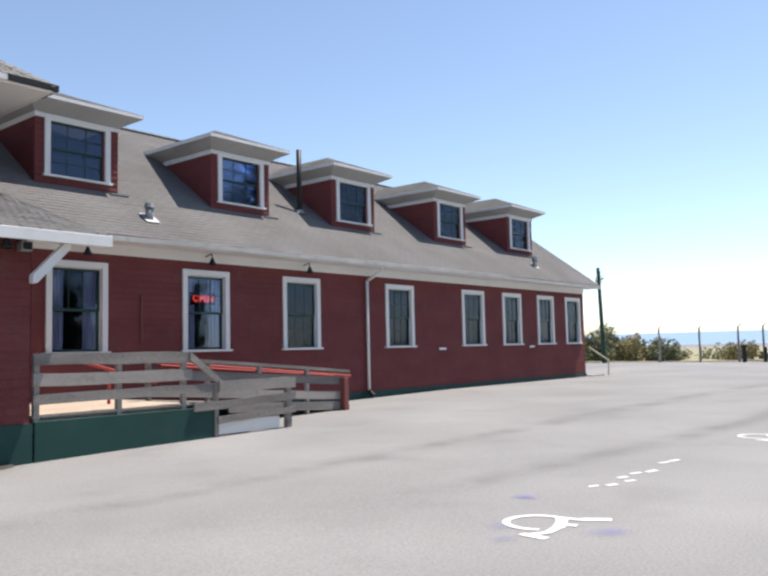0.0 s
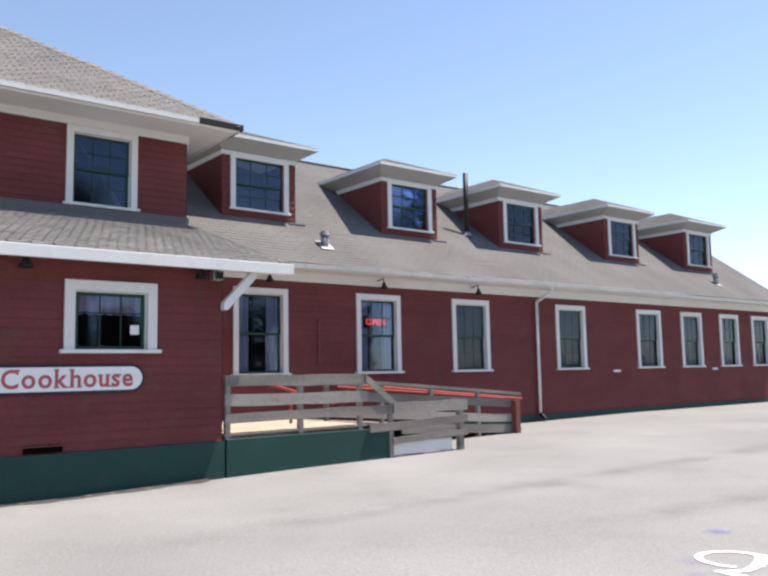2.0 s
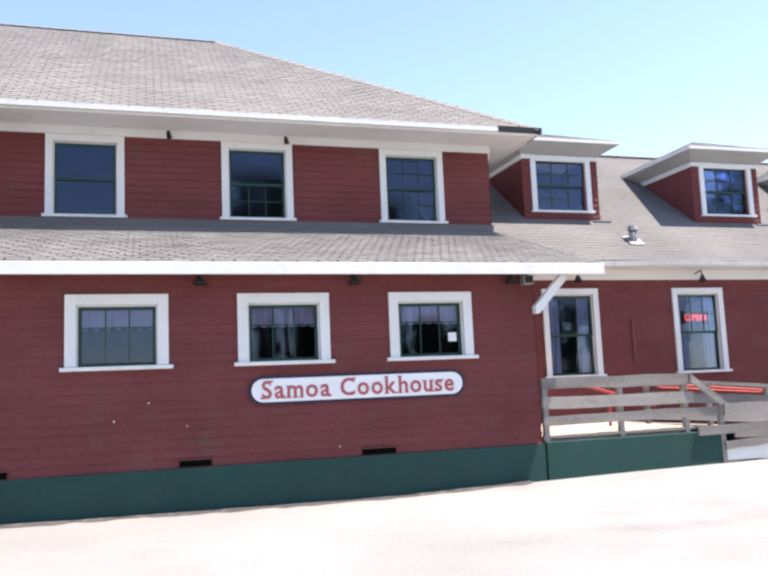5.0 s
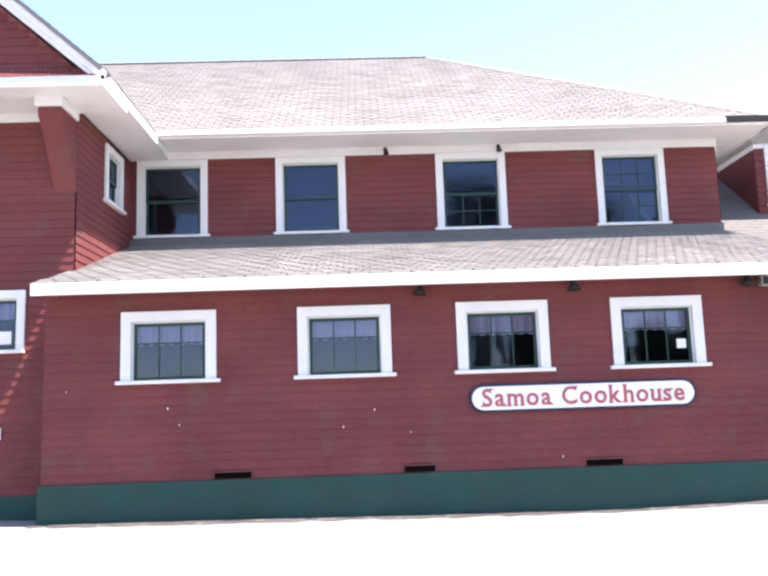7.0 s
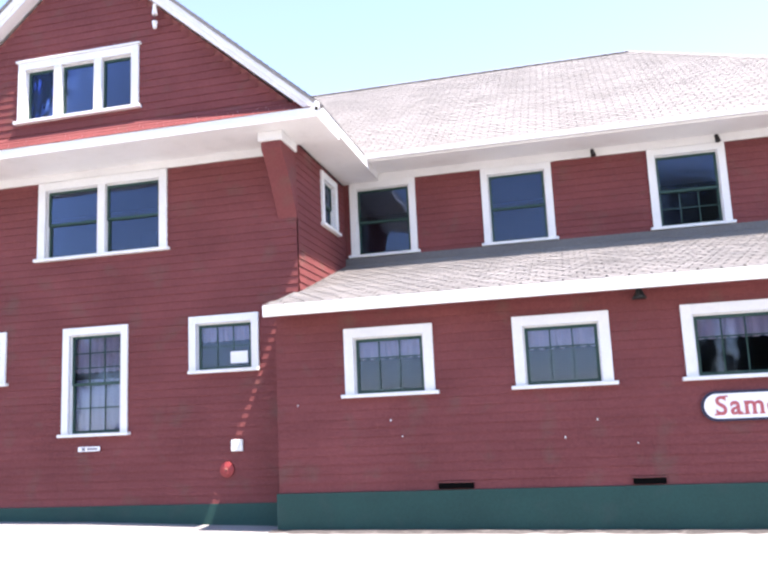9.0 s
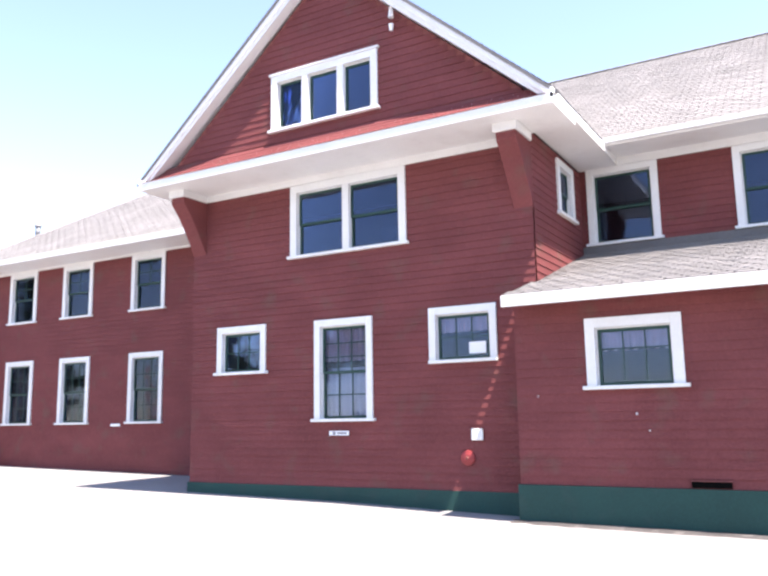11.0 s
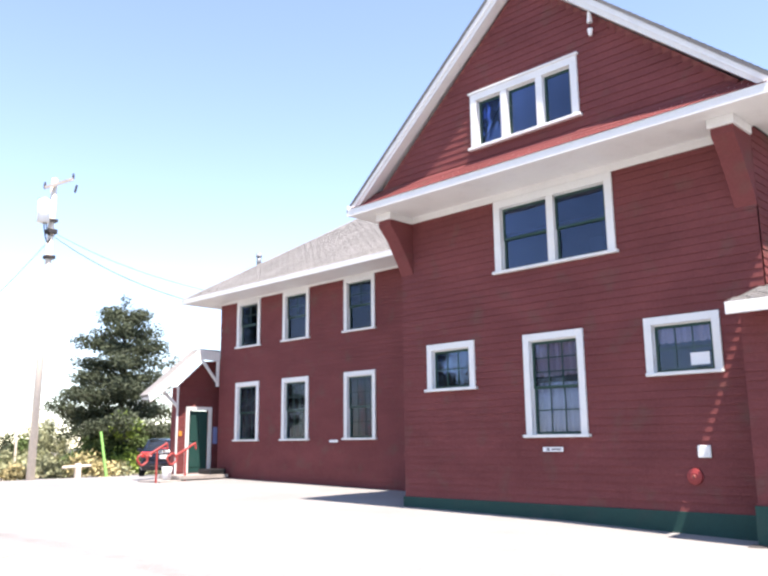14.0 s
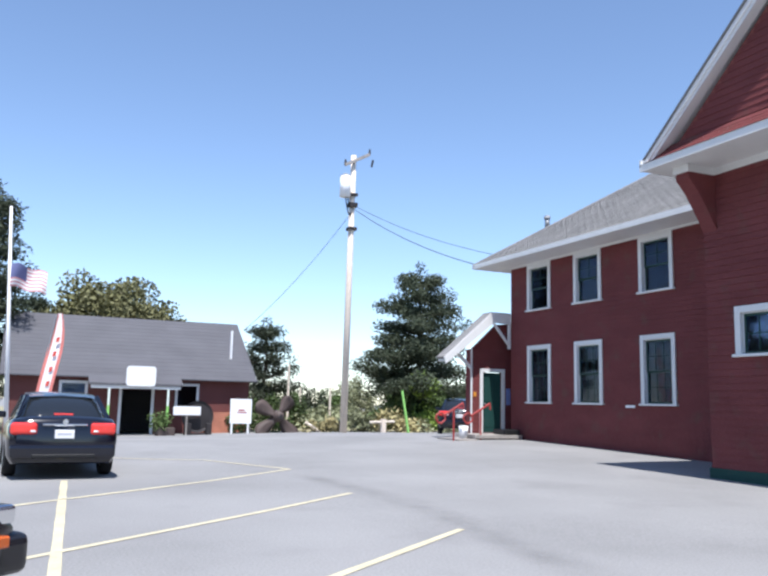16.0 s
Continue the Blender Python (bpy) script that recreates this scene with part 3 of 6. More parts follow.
# gable roof
EX0, EX1, EZ = -16.31, -7.41, 6.40
for name, xe, sign in (("roof_gable_right", EX1, -1), ("roof_gable_left", EX0, 1)):
    run = abs(APEX_X - xe)
    rise = 10.22 - EZ
    shingle_roof(name, (xe, -0.58, EZ + 0.10), (0, 1, 0), Vector((sign * run, 0, rise)), math.hypot(run, rise), lambda s: (0, 3.28 + s * 1.0), "grey shingled slope of the cross gable")
    bm = bmesh.new()
    o = Vector((0, 0, 0.17))
    prism(bm, [(xe, EZ + 0.06), (APEX_X, 10.26), (APEX_X, 10.02), (xe + sign * 0.02, EZ - 0.15)], "y", -0.55, -0.51)
    thing("rake_board", bm, WHITE, "white painted board along the gable edge", "trim", kind="structure")
    bm = bmesh.new()
    prism(bm, [(xe - sign * 0.06, EZ + 0.04), (APEX_X, 10.34), (APEX_X, 10.27), (xe - sign * 0.03, EZ + 0.0)], "y", -0.6, -0.52)
    thing("rake_edge", bm, SHINGLE_DARK, "dark grey shingle edge along the gable", "roof edge", kind="structure")
    bm = bmesh.new()
    prism(bm, [(xe, EZ - 0.01), (APEX_X, 10.19), (APEX_X, 10.02), (xe + sign * 0.14, EZ - 0.03)], "y", -0.505, GAB_Y - 0.02)
    thing("gable_soffit", bm, WHITE, "white soffit under the gable overhang", "soffit", kind="structure")
    thing("fascia_gable_side", boxes((min(xe, xe + sign * 0.04), max(xe, xe + sign * 0.04), -0.66, 2.41, EZ - 0.07, EZ + 0.09)), WHITE, "white fascia along the side eave", "fascia", kind="structure")
# flared shingle skirt below the gable
skirt = base("gable_skirt", "sunlit red shingled skirt flaring out below the gable", "skirt roof", kind="structure")
for k in range(5):
    bm = bmesh.new()
    f0, f1 = k / 5, (k + 1) / 5
    x = -16.2
    while x < -7.44:
        w = min(random.uniform(0.15, 0.4), -7.44 - x)
        y0, y1, z0, z1 = -0.66 + 0.34 * f0 ** 0.75, -0.66 + 0.34 * f1 ** 0.75, 6.40 + 0.32 * f0 ** 1.3, 6.40 + 0.32 * f1 ** 1.3
        x += w
        if not (EX0 + (z1 - 6.40) / RAKE + 0.1 < x - w / 2 < EX1 - (z1 - 6.40) / RAKE - 0.1):
            continue
        v = [bm.verts.new(p) for p in ((x - w + 0.002, y0 - 0.018, z0), (x - 0.002, y0 - 0.018, z0), (x - 0.002, y1, z1 + 0.01), (x - w + 0.002, y1, z1 + 0.01), (x - w, y0 + 0.01, z0), (x, y0 + 0.01, z0))]
        bm.faces.new(v[:4]), bm.faces.new((v[4], v[5], v[1], v[0]))
    part("shingle_course", bm, RED, skirt)
eave = base("gable_eave", "white boxed eave with boarded soffit", "soffit", kind="structure")
for r in ((EX0, EX1, -0.66, -0.62, EZ - 0.16, EZ - 0.005), (EX0 + 0.04, EX1 - 0.04, -0.62, YG, EZ - 0.15, EZ - 0.11), (EX0 + 0.04, GX0, YG, 2.4, EZ - 0.06, EZ - 0.03), (GX1, EX1 - 0.041, YG, YW - 0.02, EZ - 0.06, EZ - 0.03), (GX1, EX1 - 0.041, YG - 0.001, YG + 0.02, EZ - 0.15, EZ - 0.061), (EX1 - 0.042, EX1 - 0.002, -0.659, YG + 0.02, EZ - 0.158, EZ - 0.071), (-7.46, -7.43, 2.412, YW - 0.02, EZ - 0.06, 6.5), (EX0 + 0.2, EX1 - 0.2, -0.34, -0.2, EZ - 0.1, EZ + 0.24), (EX1 - 0.16, EX1 + 0.02, -0.612, -0.505, EZ - 0.004, EZ + 0.075), (EX0 - 0.02, EX0 + 0.16, -0.612, -0.505, EZ - 0.004, EZ + 0.075)):
    part("eave_board", boxes(r), WHITE, eave)
thing("frieze_gable", boxes((GX0, GX1, YG - 0.05, YG + 0.02, 6.115, EZ - 0.15)), WHITE, "white frieze board under the boxed eave", "trim", kind="structure")
for cx in (GX0 + 0.16, GX1 - 0.16):
    b = base("eave_bracket", "red shingled flared bracket with a white cap", "bracket", group="eave brackets")
    bm = bmesh.new()
    prism(bm, [(YG, 4.95), (YG, 6.1), (-0.22, 6.1), (-0.22, 5.98), (0.02, 5.72), (0.3, 5.3)], "x", cx - 0.17, cx + 0.17)
    part("bracket_body", bm, RED, b)
    part("bracket_cap", bevelled(boxes((cx - 0.21, cx + 0.21, -0.27, YG - 0.05, 6.1, EZ - 0.15)), 0.006), WHITE, b)

# wing roof
WE_Y, WE_Z, WP = 2.8, 3.95, 0.725
WR_Z = WE_Z + (RIDGE_Y - WE_Y) * WP
wlen = up_len(RIDGE_Y - WE_Y, WR_Z - WE_Z)
roof = shingle_roof("roof_wing", (0, WE_Y, WE_Z), (1, 0, 0), slope(1, WP), wlen, lambda s: (2.4, 28.55), "dark grey shingled roof of the long wing", mat=SHINGLE_DARK, high=0.005, slot=0.004)
cap("ridge_cap", (3.4, RIDGE_Y, WR_Z), (28.55, RIDGE_Y, WR_Z), roof, SHINGLE_DARK)
bm = bmesh.new()
slab(bm, [(2.4, 14.0, WE_Z), (2.4, RIDGE_Y, WR_Z), (28.55, RIDGE_Y, WR_Z), (28.55, 14.0, WE_Z)], 0.1)
thing("roof_wing_back", bm, SHINGLE_DARK, "dark grey shingled rear slope of the wing", "roof", kind="structure")
bm = bmesh.new()
x = 3.4
sag = [0.0, 0.0]
while x < 28.5:
    w = min(0.55, 28.5 - x)
    sag = [sag[1], max(-0.03, min(0.02, sag[1] + random.uniform(-0.016, 0.016)))]
    slab(bm, [(x, WE_Y - 0.05, WE_Z - 0.015 + sag[0]), (x + w, WE_Y - 0.05, WE_Z - 0.015 + sag[1]), (x + w, WE_Y - 0.005, WE_Z - 0.015 + sag[1]), (x, WE_Y - 0.005, WE_Z - 0.015 + sag[0])], 0.11)
    x += w
thing("fascia_wing", bm, material("weathered_pale_paint", (0.45, 0.44, 0.42), 0.8, 0.3, 14, 40, 0.3, stain=0.6, stain_colour=(0.25, 0.24, 0.23)), "sagging weathered pale gutter board along the wing eave", "fascia", kind="structure")
thing("soffit_wing", boxes((AX1, 28.5, WE_Y, YW - 0.02, WE_Z - 0.14, WE_Z - 0.11)), WHITE, "white boarded soffit of the wing eave", "soffit", kind="structure")
thing("frieze_wing", boxes((AX1, WX1, YW - 0.05, YW + 0.02, 3.6, WE_Z - 0.14)), WHITE, "white frieze board under the wing eave", "trim", kind="structure")
bm = bmesh.new()
prism(bm, [(YW, 0.0), (BACK, 0.0), (BACK, 3.9), (RIDGE_Y, WR_Z - 0.15), (YW, 4.2)], "x", WX1 - 0.15, WX1 + 0.0)
thing("wall_wing_end", bm, RED, "dark red shingled end wall of the wing", "wall", kind="structure")
thing("wall_left_end", boxes((VX0, VX0 + 0.15, YW + 0.16, BACK, 0.0, 6.15)), RED, "dark red shingled end wall of the left part", "wall", kind="structure")
thing("wall_back", boxes((VX0, WX1, BACK, BACK + 0.15, 0.0, 3.9), (VX0, 3.4, BACK, BACK + 0.15, 3.91, 6.4)), RED, "dark red rear wall", "wall", kind="structure")
thing("wall_inner", boxes((VX0 + 0.2, WX1 - 0.2, YW + 2.2, YW + 2.3, 0.0, 3.5), (VX0 + 0.2, 3.2, YW + 2.2, YW + 2.3, 3.5, 6.2), (GX0 + 0.2, GX1 - 0.2, 3.0, 3.1, 0.2, 6.2), (AX0 + 0.2, AX1 - 0.2, 2.6, 2.7, 0.3, 3.2)), ROOM_SHADE, "inner wall of the rooms, darkened in colour for indoor shade", "wall", kind="structure")
thing("floor", boxes((VX0 + 0.2, WX1 - 0.2, YW + 0.2, BACK, 0.35, 0.4), (VX0 + 0.2, WX1 - 0.2, YW + 0.2, YW + 2.2, 3.45, 3.5), (GX0 + 0.2, GX1 - 0.2, YG + 0.2, YW, 0.35, 0.4), (GX0 + 0.2, GX1 - 0.2, YG + 0.2, YW, 3.5, 3.55), (AX0 + 0.2, AX1 - 0.2, 0.2, YW, 0.5, 0.55)), ROOM_SHADE, "floor inside the building, darkened in colour for indoor shade", "floor", kind="structure")

# ---- dormers ----


def dormer(label):
    """Local origin at the face's foot; the face looks along -y."""
    d = base("dormer", label, "dormer", group="dormers on the wing roof")
    f = 0.97
    zr = lambda y: y * WP  # noqa: E731
    bm = boxes((-f, -0.62, 0, 0.12, -0.15, 1.6), (0.62, f, 0, 0.12, -0.15, 1.55), (-0.62, 0.62, 0, 0.12, -0.15, 0.22), (-0.62, 0.62, 0, 0.12, 1.4, 1.55))
    part("front_wall", bm, RED_TRIM, d)
    n = 12
    for k in range(n):
        z0, z1 = -0.1 + k * 0.138, -0.1 + (k + 1) * 0.138
        for a, b in ((-f - 0.015, -0.76), (0.76, f + 0.015)) if z1 > 0.22 else ((-f - 0.015, f + 0.015),):
            bm = bmesh.new()
            v = [bm.verts.new(p) for p in ((a, -0.03, z0), (b, -0.03, z0), (b, -0.01, z1), (a, -0.01, z1), (a, 0, z0), (b, 0, z0))]
            bm.faces.new(v[:4]), bm.faces.new((v[4], v[5], v[1], v[0]))
            bm.faces.new((v[1], v[5], v[2])), bm.faces.new((v[0], v[3], v[4]))
            part("shingle_course", bm, RED, d)
    for sx in (-1, 1):
        bm = bmesh.new()
        prism(bm, [(0.0, -0.15), (0.0, 1.55), (2.2, 1.55)], "x", sx * f - 0.02, sx * f + 0.02)
        part("cheek_wall", bm, RED, d, "shingled triangular side wall")
    # hipped roof
    e, ze, za, yf, ya = 1.36, 1.80, 2.42, -0.5, 1.06
    yb = (za) / WP + 0.1
    ye = ze / WP
    bm = bmesh.new()
    v = [bm.verts.new(p) for p in ((-e, yf, ze), (e, yf, ze), (e, ye, ze), (-e, ye, ze), (0, ya, za), (0, yb, za))]
    for q in ((0, 1, 4), (1, 2, 5, 4), (3, 0, 4, 5)):
        bm.faces.new([v[i] for i in q])
    bmesh.ops.solidify(bm, geom=list(bm.faces), thickness=0.03)
    part("dormer_roof", bm, SHINGLE, d, "small hipped shingled roof")
    bm = boxes((-e, e, yf, yf + 0.03, ze - 0.08, ze - 0.005), (-e, -e + 0.03, yf + 0.031, ye, ze - 0.08, ze - 0.005), (e - 0.03, e, yf + 0.031, ye, ze - 0.08, ze - 0.005))
    part("fascia", bm, WHITE, d)
    bm = bmesh.new()
    zo, zi, g = ze - 0.075, 1.53, f + 0.03
    o = [bm.verts.new(p) for p in ((-e, ye, zo), (-e, yf, zo), (e, yf, zo), (e, ye, zo))]
    i = [bm.verts.new(p) for p in ((-g, ye, zi), (-g, -0.04, zi), (g, -0.04, zi), (g, ye, zi))]
    for k in range(3):
        bm.faces.new((o[k], o[k + 1], i[k + 1], i[k]))
    bmesh.ops.solidify(bm, geom=list(bm.faces), thickness=-0.02)
    part("soffit", bm, WHITE, d, "sloping white soffit")
    part("frieze", boxes((-f - 0.04, f + 0.04, -0.05, -0.002, 1.42, 1.52), (-f - 0.045, -f - 0.022, 0.0, 2.1, 1.4, 1.52), (f + 0.022, f + 0.045, 0.0, 2.1, 1.4, 1.52)), WHITE, d)
    part("flashing", boxes((0.75, f + 0.25, -0.14, 0.02, -0.06, -0.03)), GALV, d)
    part("room_lining", boxes((-0.9, 0.9, 1.4, 1.45, -0.1, 1.5)), ROOM_SHADE, d)
    # window of the dormer
    w, h, c, sl = 0.78, 1.36, 0.13, 0.05
    win = part("casing", bevelled(boxes((-w, -w + c, -0.06, 0.0, 0.15 + sl, 0.15 + h), (w - c, w, -0.06, 0.0, 0.15 + sl, 0.15 + h), (-w + c, w - c, -0.06, 0.0, 0.15 + h - c, 0.15 + h), (-w - 0.04, w + 0.04, -0.1, 0.0, 0.15, 0.15 + sl)), 0.004), WHITE, d)
    a, b, p, q = -w + c, w - c, 0.15 + sl, 0.15 + h - c
    mid = (p + q) / 2
    for lo, hi, dy in ((mid - 0.02, q, 0.02), (p, mid + 0.02, 0.055)):
        bm = boxes((a, a + 0.045, dy, dy + 0.03, lo, hi), (b - 0.045, b, dy, dy + 0.03, lo, hi), (a + 0.045, b - 0.045, dy, dy + 0.03, lo, lo + 0.045), (a + 0.045, b - 0.045, dy, dy + 0.03, hi - 0.045, hi))
        for j in (1, 2):
            u = a + (b - a) * j / 3
            box(bm, u - 0.011, u + 0.011, dy + 0.004, dy + 0.026, lo + 0.045, hi - 0.045)
        v = (lo + hi) / 2
        box(bm, a + 0.045, b - 0.045, dy + 0.005, dy + 0.025, v - 0.011, v + 0.011)
        part("sash", bm, SASH, d)
        pane = part("pane", boxes((a + 0.03, b - 0.03, dy + 0.012, dy + 0.016, lo + 0.03, hi - 0.03)), GLASS, d)
        pane.visible_shadow = False
    return d


DY = 4.5
DZ = WE_Z + (DY - WE_Y) * WP
D_X = [5.74, 10.38, 14.84, 20.0, 24.88]
first = dormer("dark red shingled dormer with a sash window and white eaves")
first.matrix_basis = pose(D_X[0], DY, DZ)
for x in D_X[1:]:
    copy_thing(first, pose(x, DY, DZ))

# ---- entrance deck, stairs and ramp ----


def board(name, a, b, width, parent, thick=0.04, mat=GREY_WOOD, label=""):
    """A plank on edge from a to b (its top edge), facing the local y, slightly uneven."""
    a, b = Vector(a), Vector(b)
    bm = bmesh.new()
    n = 6
    top, low = [], []
    for i in range(n + 1):
        p = a.lerp(b, i / n)
        wob = random.uniform(-0.012, 0.012)
        for row, dz in ((top, wob), (low, wob * 0.5 - width + random.uniform(-0.01, 0.01))):
            row.append([bm.verts.new((p.x, p.y + d, p.z + dz)) for d in (-thick / 2, thick / 2)])
    for i in range(n):
        t0, t1, l0, l1 = top[i], top[i + 1], low[i], low[i + 1]
        bm.faces.new((t0[0], t1[0], t1[1], t0[1])), bm.faces.new((l0[1], l1[1], l1[0], l0[0]))
        bm.faces.new((l0[0], l1[0], t1[0], t0[0])), bm.faces.new((t0[1], t1[1], l1[1], l0[1]))
    for i in (0, n):
        bm.faces.new((top[i][0], top[i][1], low[i][1], low[i][0]))
    bmesh.ops.recalc_face_normals(bm, faces=bm.faces)
    return part(name, bm, mat, parent, label)


def post(x, y, z0, z1, parent, w=0.09, mat=GREY_WOOD, label=""):
    return part("post", bevelled(boxes((x - w / 2, x + w / 2, y - w / 2, y + w / 2, z0, z1)), 0.006), mat, parent, label)


deck = base("entrance_deck", "weathered plank deck with grey board railing and green skirting", "deck")
part("skirting", bevelled(boxes((2.56, 5.9, -0.06, 0.0, -0.2, 0.5)), 0.006), GREEN, deck, "dark green painted skirting")
x = 2.56
while x < 5.45:
    part("deck_board", bevelled(boxes((x, x + 0.138, 0.02, 3.36, 0.55, 0.59)), 0.004), DECK_WOOD, deck)
    x += 0.145
for y in (0.1, 3.1):
    part("joist", boxes((2.6, 5.4, y, y + 0.1, 0.3, 0.548)), GREY_WOOD, deck)
for za, zb, w in ((1.535, 1.50, 0.19), (1.215, 1.20, 0.2), (0.905, 0.93, 0.16)):
    board("rail_board", (2.54, -0.03, za), (5.42 if za > 1 else 6.0, -0.03, zb), w, deck)
board("rail_board", (5.36, -0.07, 1.5), (6.06, -0.07, 0.98), 0.14, deck)
for x in (2.62, 4.02, 5.3):
    post(x, 0.05, 0.45, 1.48, deck)
stairs = base("side_stairs", "short wooden stairs with grey board railing", "stairs")
for za, zb, w, x0 in ((0.955, 0.965, 0.21, 5.98), (0.59, 0.66, 0.15, 5.42), (0.31, 0.38, 0.12, 5.95)):
    board("rail_board", (x0, -0.1, za), (7.88, -0.1, zb), w, stairs)
part("riser_board", bevelled(boxes((5.98, 7.5, -0.05, -0.01, -0.02, 0.22)), 0.005), WHITE, stairs, "pale painted board at the foot")
post(7.74, -0.03, -0.05, 0.92, stairs, 0.12)
post(5.95, -0.03, -0.05, 0.92, stairs)
for i in range(3):
    part("tread", bevelled(boxes((5.5 + 0.45 * i, 5.98 + 0.45 * i, 0.05, 1.35, 0.38 - 0.17 * i, 0.43 - 0.17 * i)), 0.005), GREY_WOOD, stairs)
ramp = base("access_ramp", "grey wooden access ramp with red handrails along the wall", "ramp")
bm = bmesh.new()
slab(bm, [(5.47, 1.55, 0.59), (11.3, 1.55, 0.12), (11.3, 3.25, 0.12), (5.47, 3.25, 0.59)], 0.06)
part("ramp_floor", bm, GREY_WOOD, ramp)
board("top_rail", (5.5, 1.5, 1.45), (11.2, 1.5, 0.98), 0.07, ramp, 0.13)
board("rail_board", (5.5, 1.52, 1.2), (11.1, 1.52, 0.82), 0.19, ramp)
board("rail_board", (5.5, 1.52, 0.84), (11.1, 1.52, 0.46), 0.19, ramp)
board("rail_board", (7.5, 1.52, 0.42), (11.1, 1.52, 0.22), 0.2, ramp)
for i, x in enumerate((5.6, 7.0, 8.4, 9.85)):
    post(x, 1.57, 0.0, 1.4 - 0.0825 * (x - 5.5), ramp)
post(10.98, 1.42, 0.0, 0.8, ramp, 0.15, RED_TRIM, "red painted end post")
bm = tube(bmesh.new(), (6.2, 3.0, 1.35), (12.05, 2.2, 0.79), 0.035)
part("handrail", bm, RAIL_RED, ramp, "bright red handrail")
bm = tube(bmesh.new(), (5.9, 1.62, 1.24), (10.8, 1.62, 0.84), 0.035)
part("handrail", bm, RAIL_RED, ramp, "bright red handrail")
bm = tube(tube(bmesh.new(), (3.9, 1.3, 1.42), (5.6, 1.3, 0.93), 0.03), (4.6, 1.3, 0.6), (4.6, 1.3, 1.22), 0.03)
thing("stair_handrail", bm, RAIL_RED, "sloping bright red metal handrail on the deck", "handrail")

# ---- sign over the plinth ----
sign = base("wall_sign", "long white sign board with rounded ends and red lettering", "sign")


def pill(bm, x0, x1, z0, z1, y0, y1, n=10):
    r = (z1 - z0) / 2
    pts = [(x1 - r + r * math.cos(a), (z0 + z1) / 2 + r * math.sin(a)) for a in [math.pi * (i / n - 0.5) for i in range(n + 1)]]
    pts += [(x0 + r - r * math.cos(a), (z0 + z1) / 2 - r * math.sin(a)) for a in [math.pi * (i / n - 0.5) for i in range(n + 1)]]
    return prism(bm, pts, "y", y0, y1)


NAVY = material("navy_rim_paint", (0.02, 0.022, 0.05), 0.5, 0.1)
SIGN_WHITE = material("sign_white_paint", (0.8, 0.8, 0.8), 0.45, 0.06, 10, 40, 0.03)
SIGN_RED = material("sign_red_paint", (0.42, 0.1, 0.11), 0.5, 0.12, 10, 40, 0.03)
part("rim", pill(bmesh.new(), -2.19, 1.19, 1.31, 1.72, -0.055, -0.035), NAVY, sign, "dark blue rim")
part("board", pill(bmesh.new(), -2.15, 1.15, 1.345, 1.685, -0.07, -0.056), SIGN_WHITE, sign)


def lettering(text, parent, m, size, mat, depth=0.004, squeeze=1.0, name="lettering"):
    cu = bpy.data.curves.new(name, "FONT")
    cu.body, cu.size, cu.extrude, cu.align_x, cu.align_y, cu.offset = text, size, depth, "CENTER", "CENTER", size * 0.018
    tmp = new(name, cu)
    me = bpy.data.meshes.new_from_object(tmp.evaluated_get(bpy.context.evaluated_depsgraph_get()))
    bpy.data.objects.remove(tmp)
    ob = finish(new(name, me), mat)
    ob.parent = parent
    ob.matrix_basis = m @ Matrix.Diagonal((squeeze, 1, 1, 1))
    return ob


# serifs: places across each letter, at the foot and at the head
SERIFS = {"m": ((0.1, 0.5, 0.9), (0.1,)), "k": ((0.12, 0.88), (0.12,)), "h": ((0.12, 0.88), (0.12,)), "u": ((0.9,), (0.1, 0.9)), "a": ((0.92,), ()), "S": ((0.06,), (0.94,)), "C": ((), (0.94,)), "s": ((0.08,), (0.92,))}


def sign_letters(text, parent, x0, x1, z, y):
    """Wide slab-serif letters set from x0 to x1 on the line z."""
    glyphs = []
    for ch in text:
        if ch == " ":
            glyphs.append(None)
            continue
        low = ch.islower()
        ob = lettering(ch, parent, Matrix(), 0.37 if low else 0.36, SIGN_RED, name="letter")
        ob.data.transform(Matrix.Rotation(math.pi / 2, 4, "X"))
        xs, zs = [v.co.x for v in ob.data.vertices], [v.co.z for v in ob.data.vertices]
        glyphs.append((ob, ch, min(xs), max(xs), min(zs)))
    gap = 0.045
    total = sum(0.13 if g is None else g[3] - g[2] + gap for g in glyphs) - gap
    k = (x1 - x0) / total
    x = x0
    for g in glyphs:
        if g is None:
            x += 0.13 * k
            continue
        ob, ch, a, b, foot = g
        zs = [v.co.z for v in ob.data.vertices]
        top = max(zs)
        bm = bmesh.new()
        bm.from_mesh(ob.data)
        for places, zz in zip(SERIFS.get(ch, ((), ())), (foot, top - 0.022)):
            for f in places:
                c = a + (b - a) * f
                box(bm, c - 0.036, c + 0.036, -0.0035, 0.0035, zz, zz + 0.022)
        bm.to_mesh(ob.data)
        bm.free()
        ob.matrix_basis = Matrix.Translation((x - a * k, y, z - foot)) @ Matrix.Diagonal((k, 1, 1, 1))
        x += (b - a + gap) * k


sign_letters("Samoa Cookhouse", sign, -2.0, 1.0, 1.392, -0.075)

# ---- wall lamps and small fixtures ----


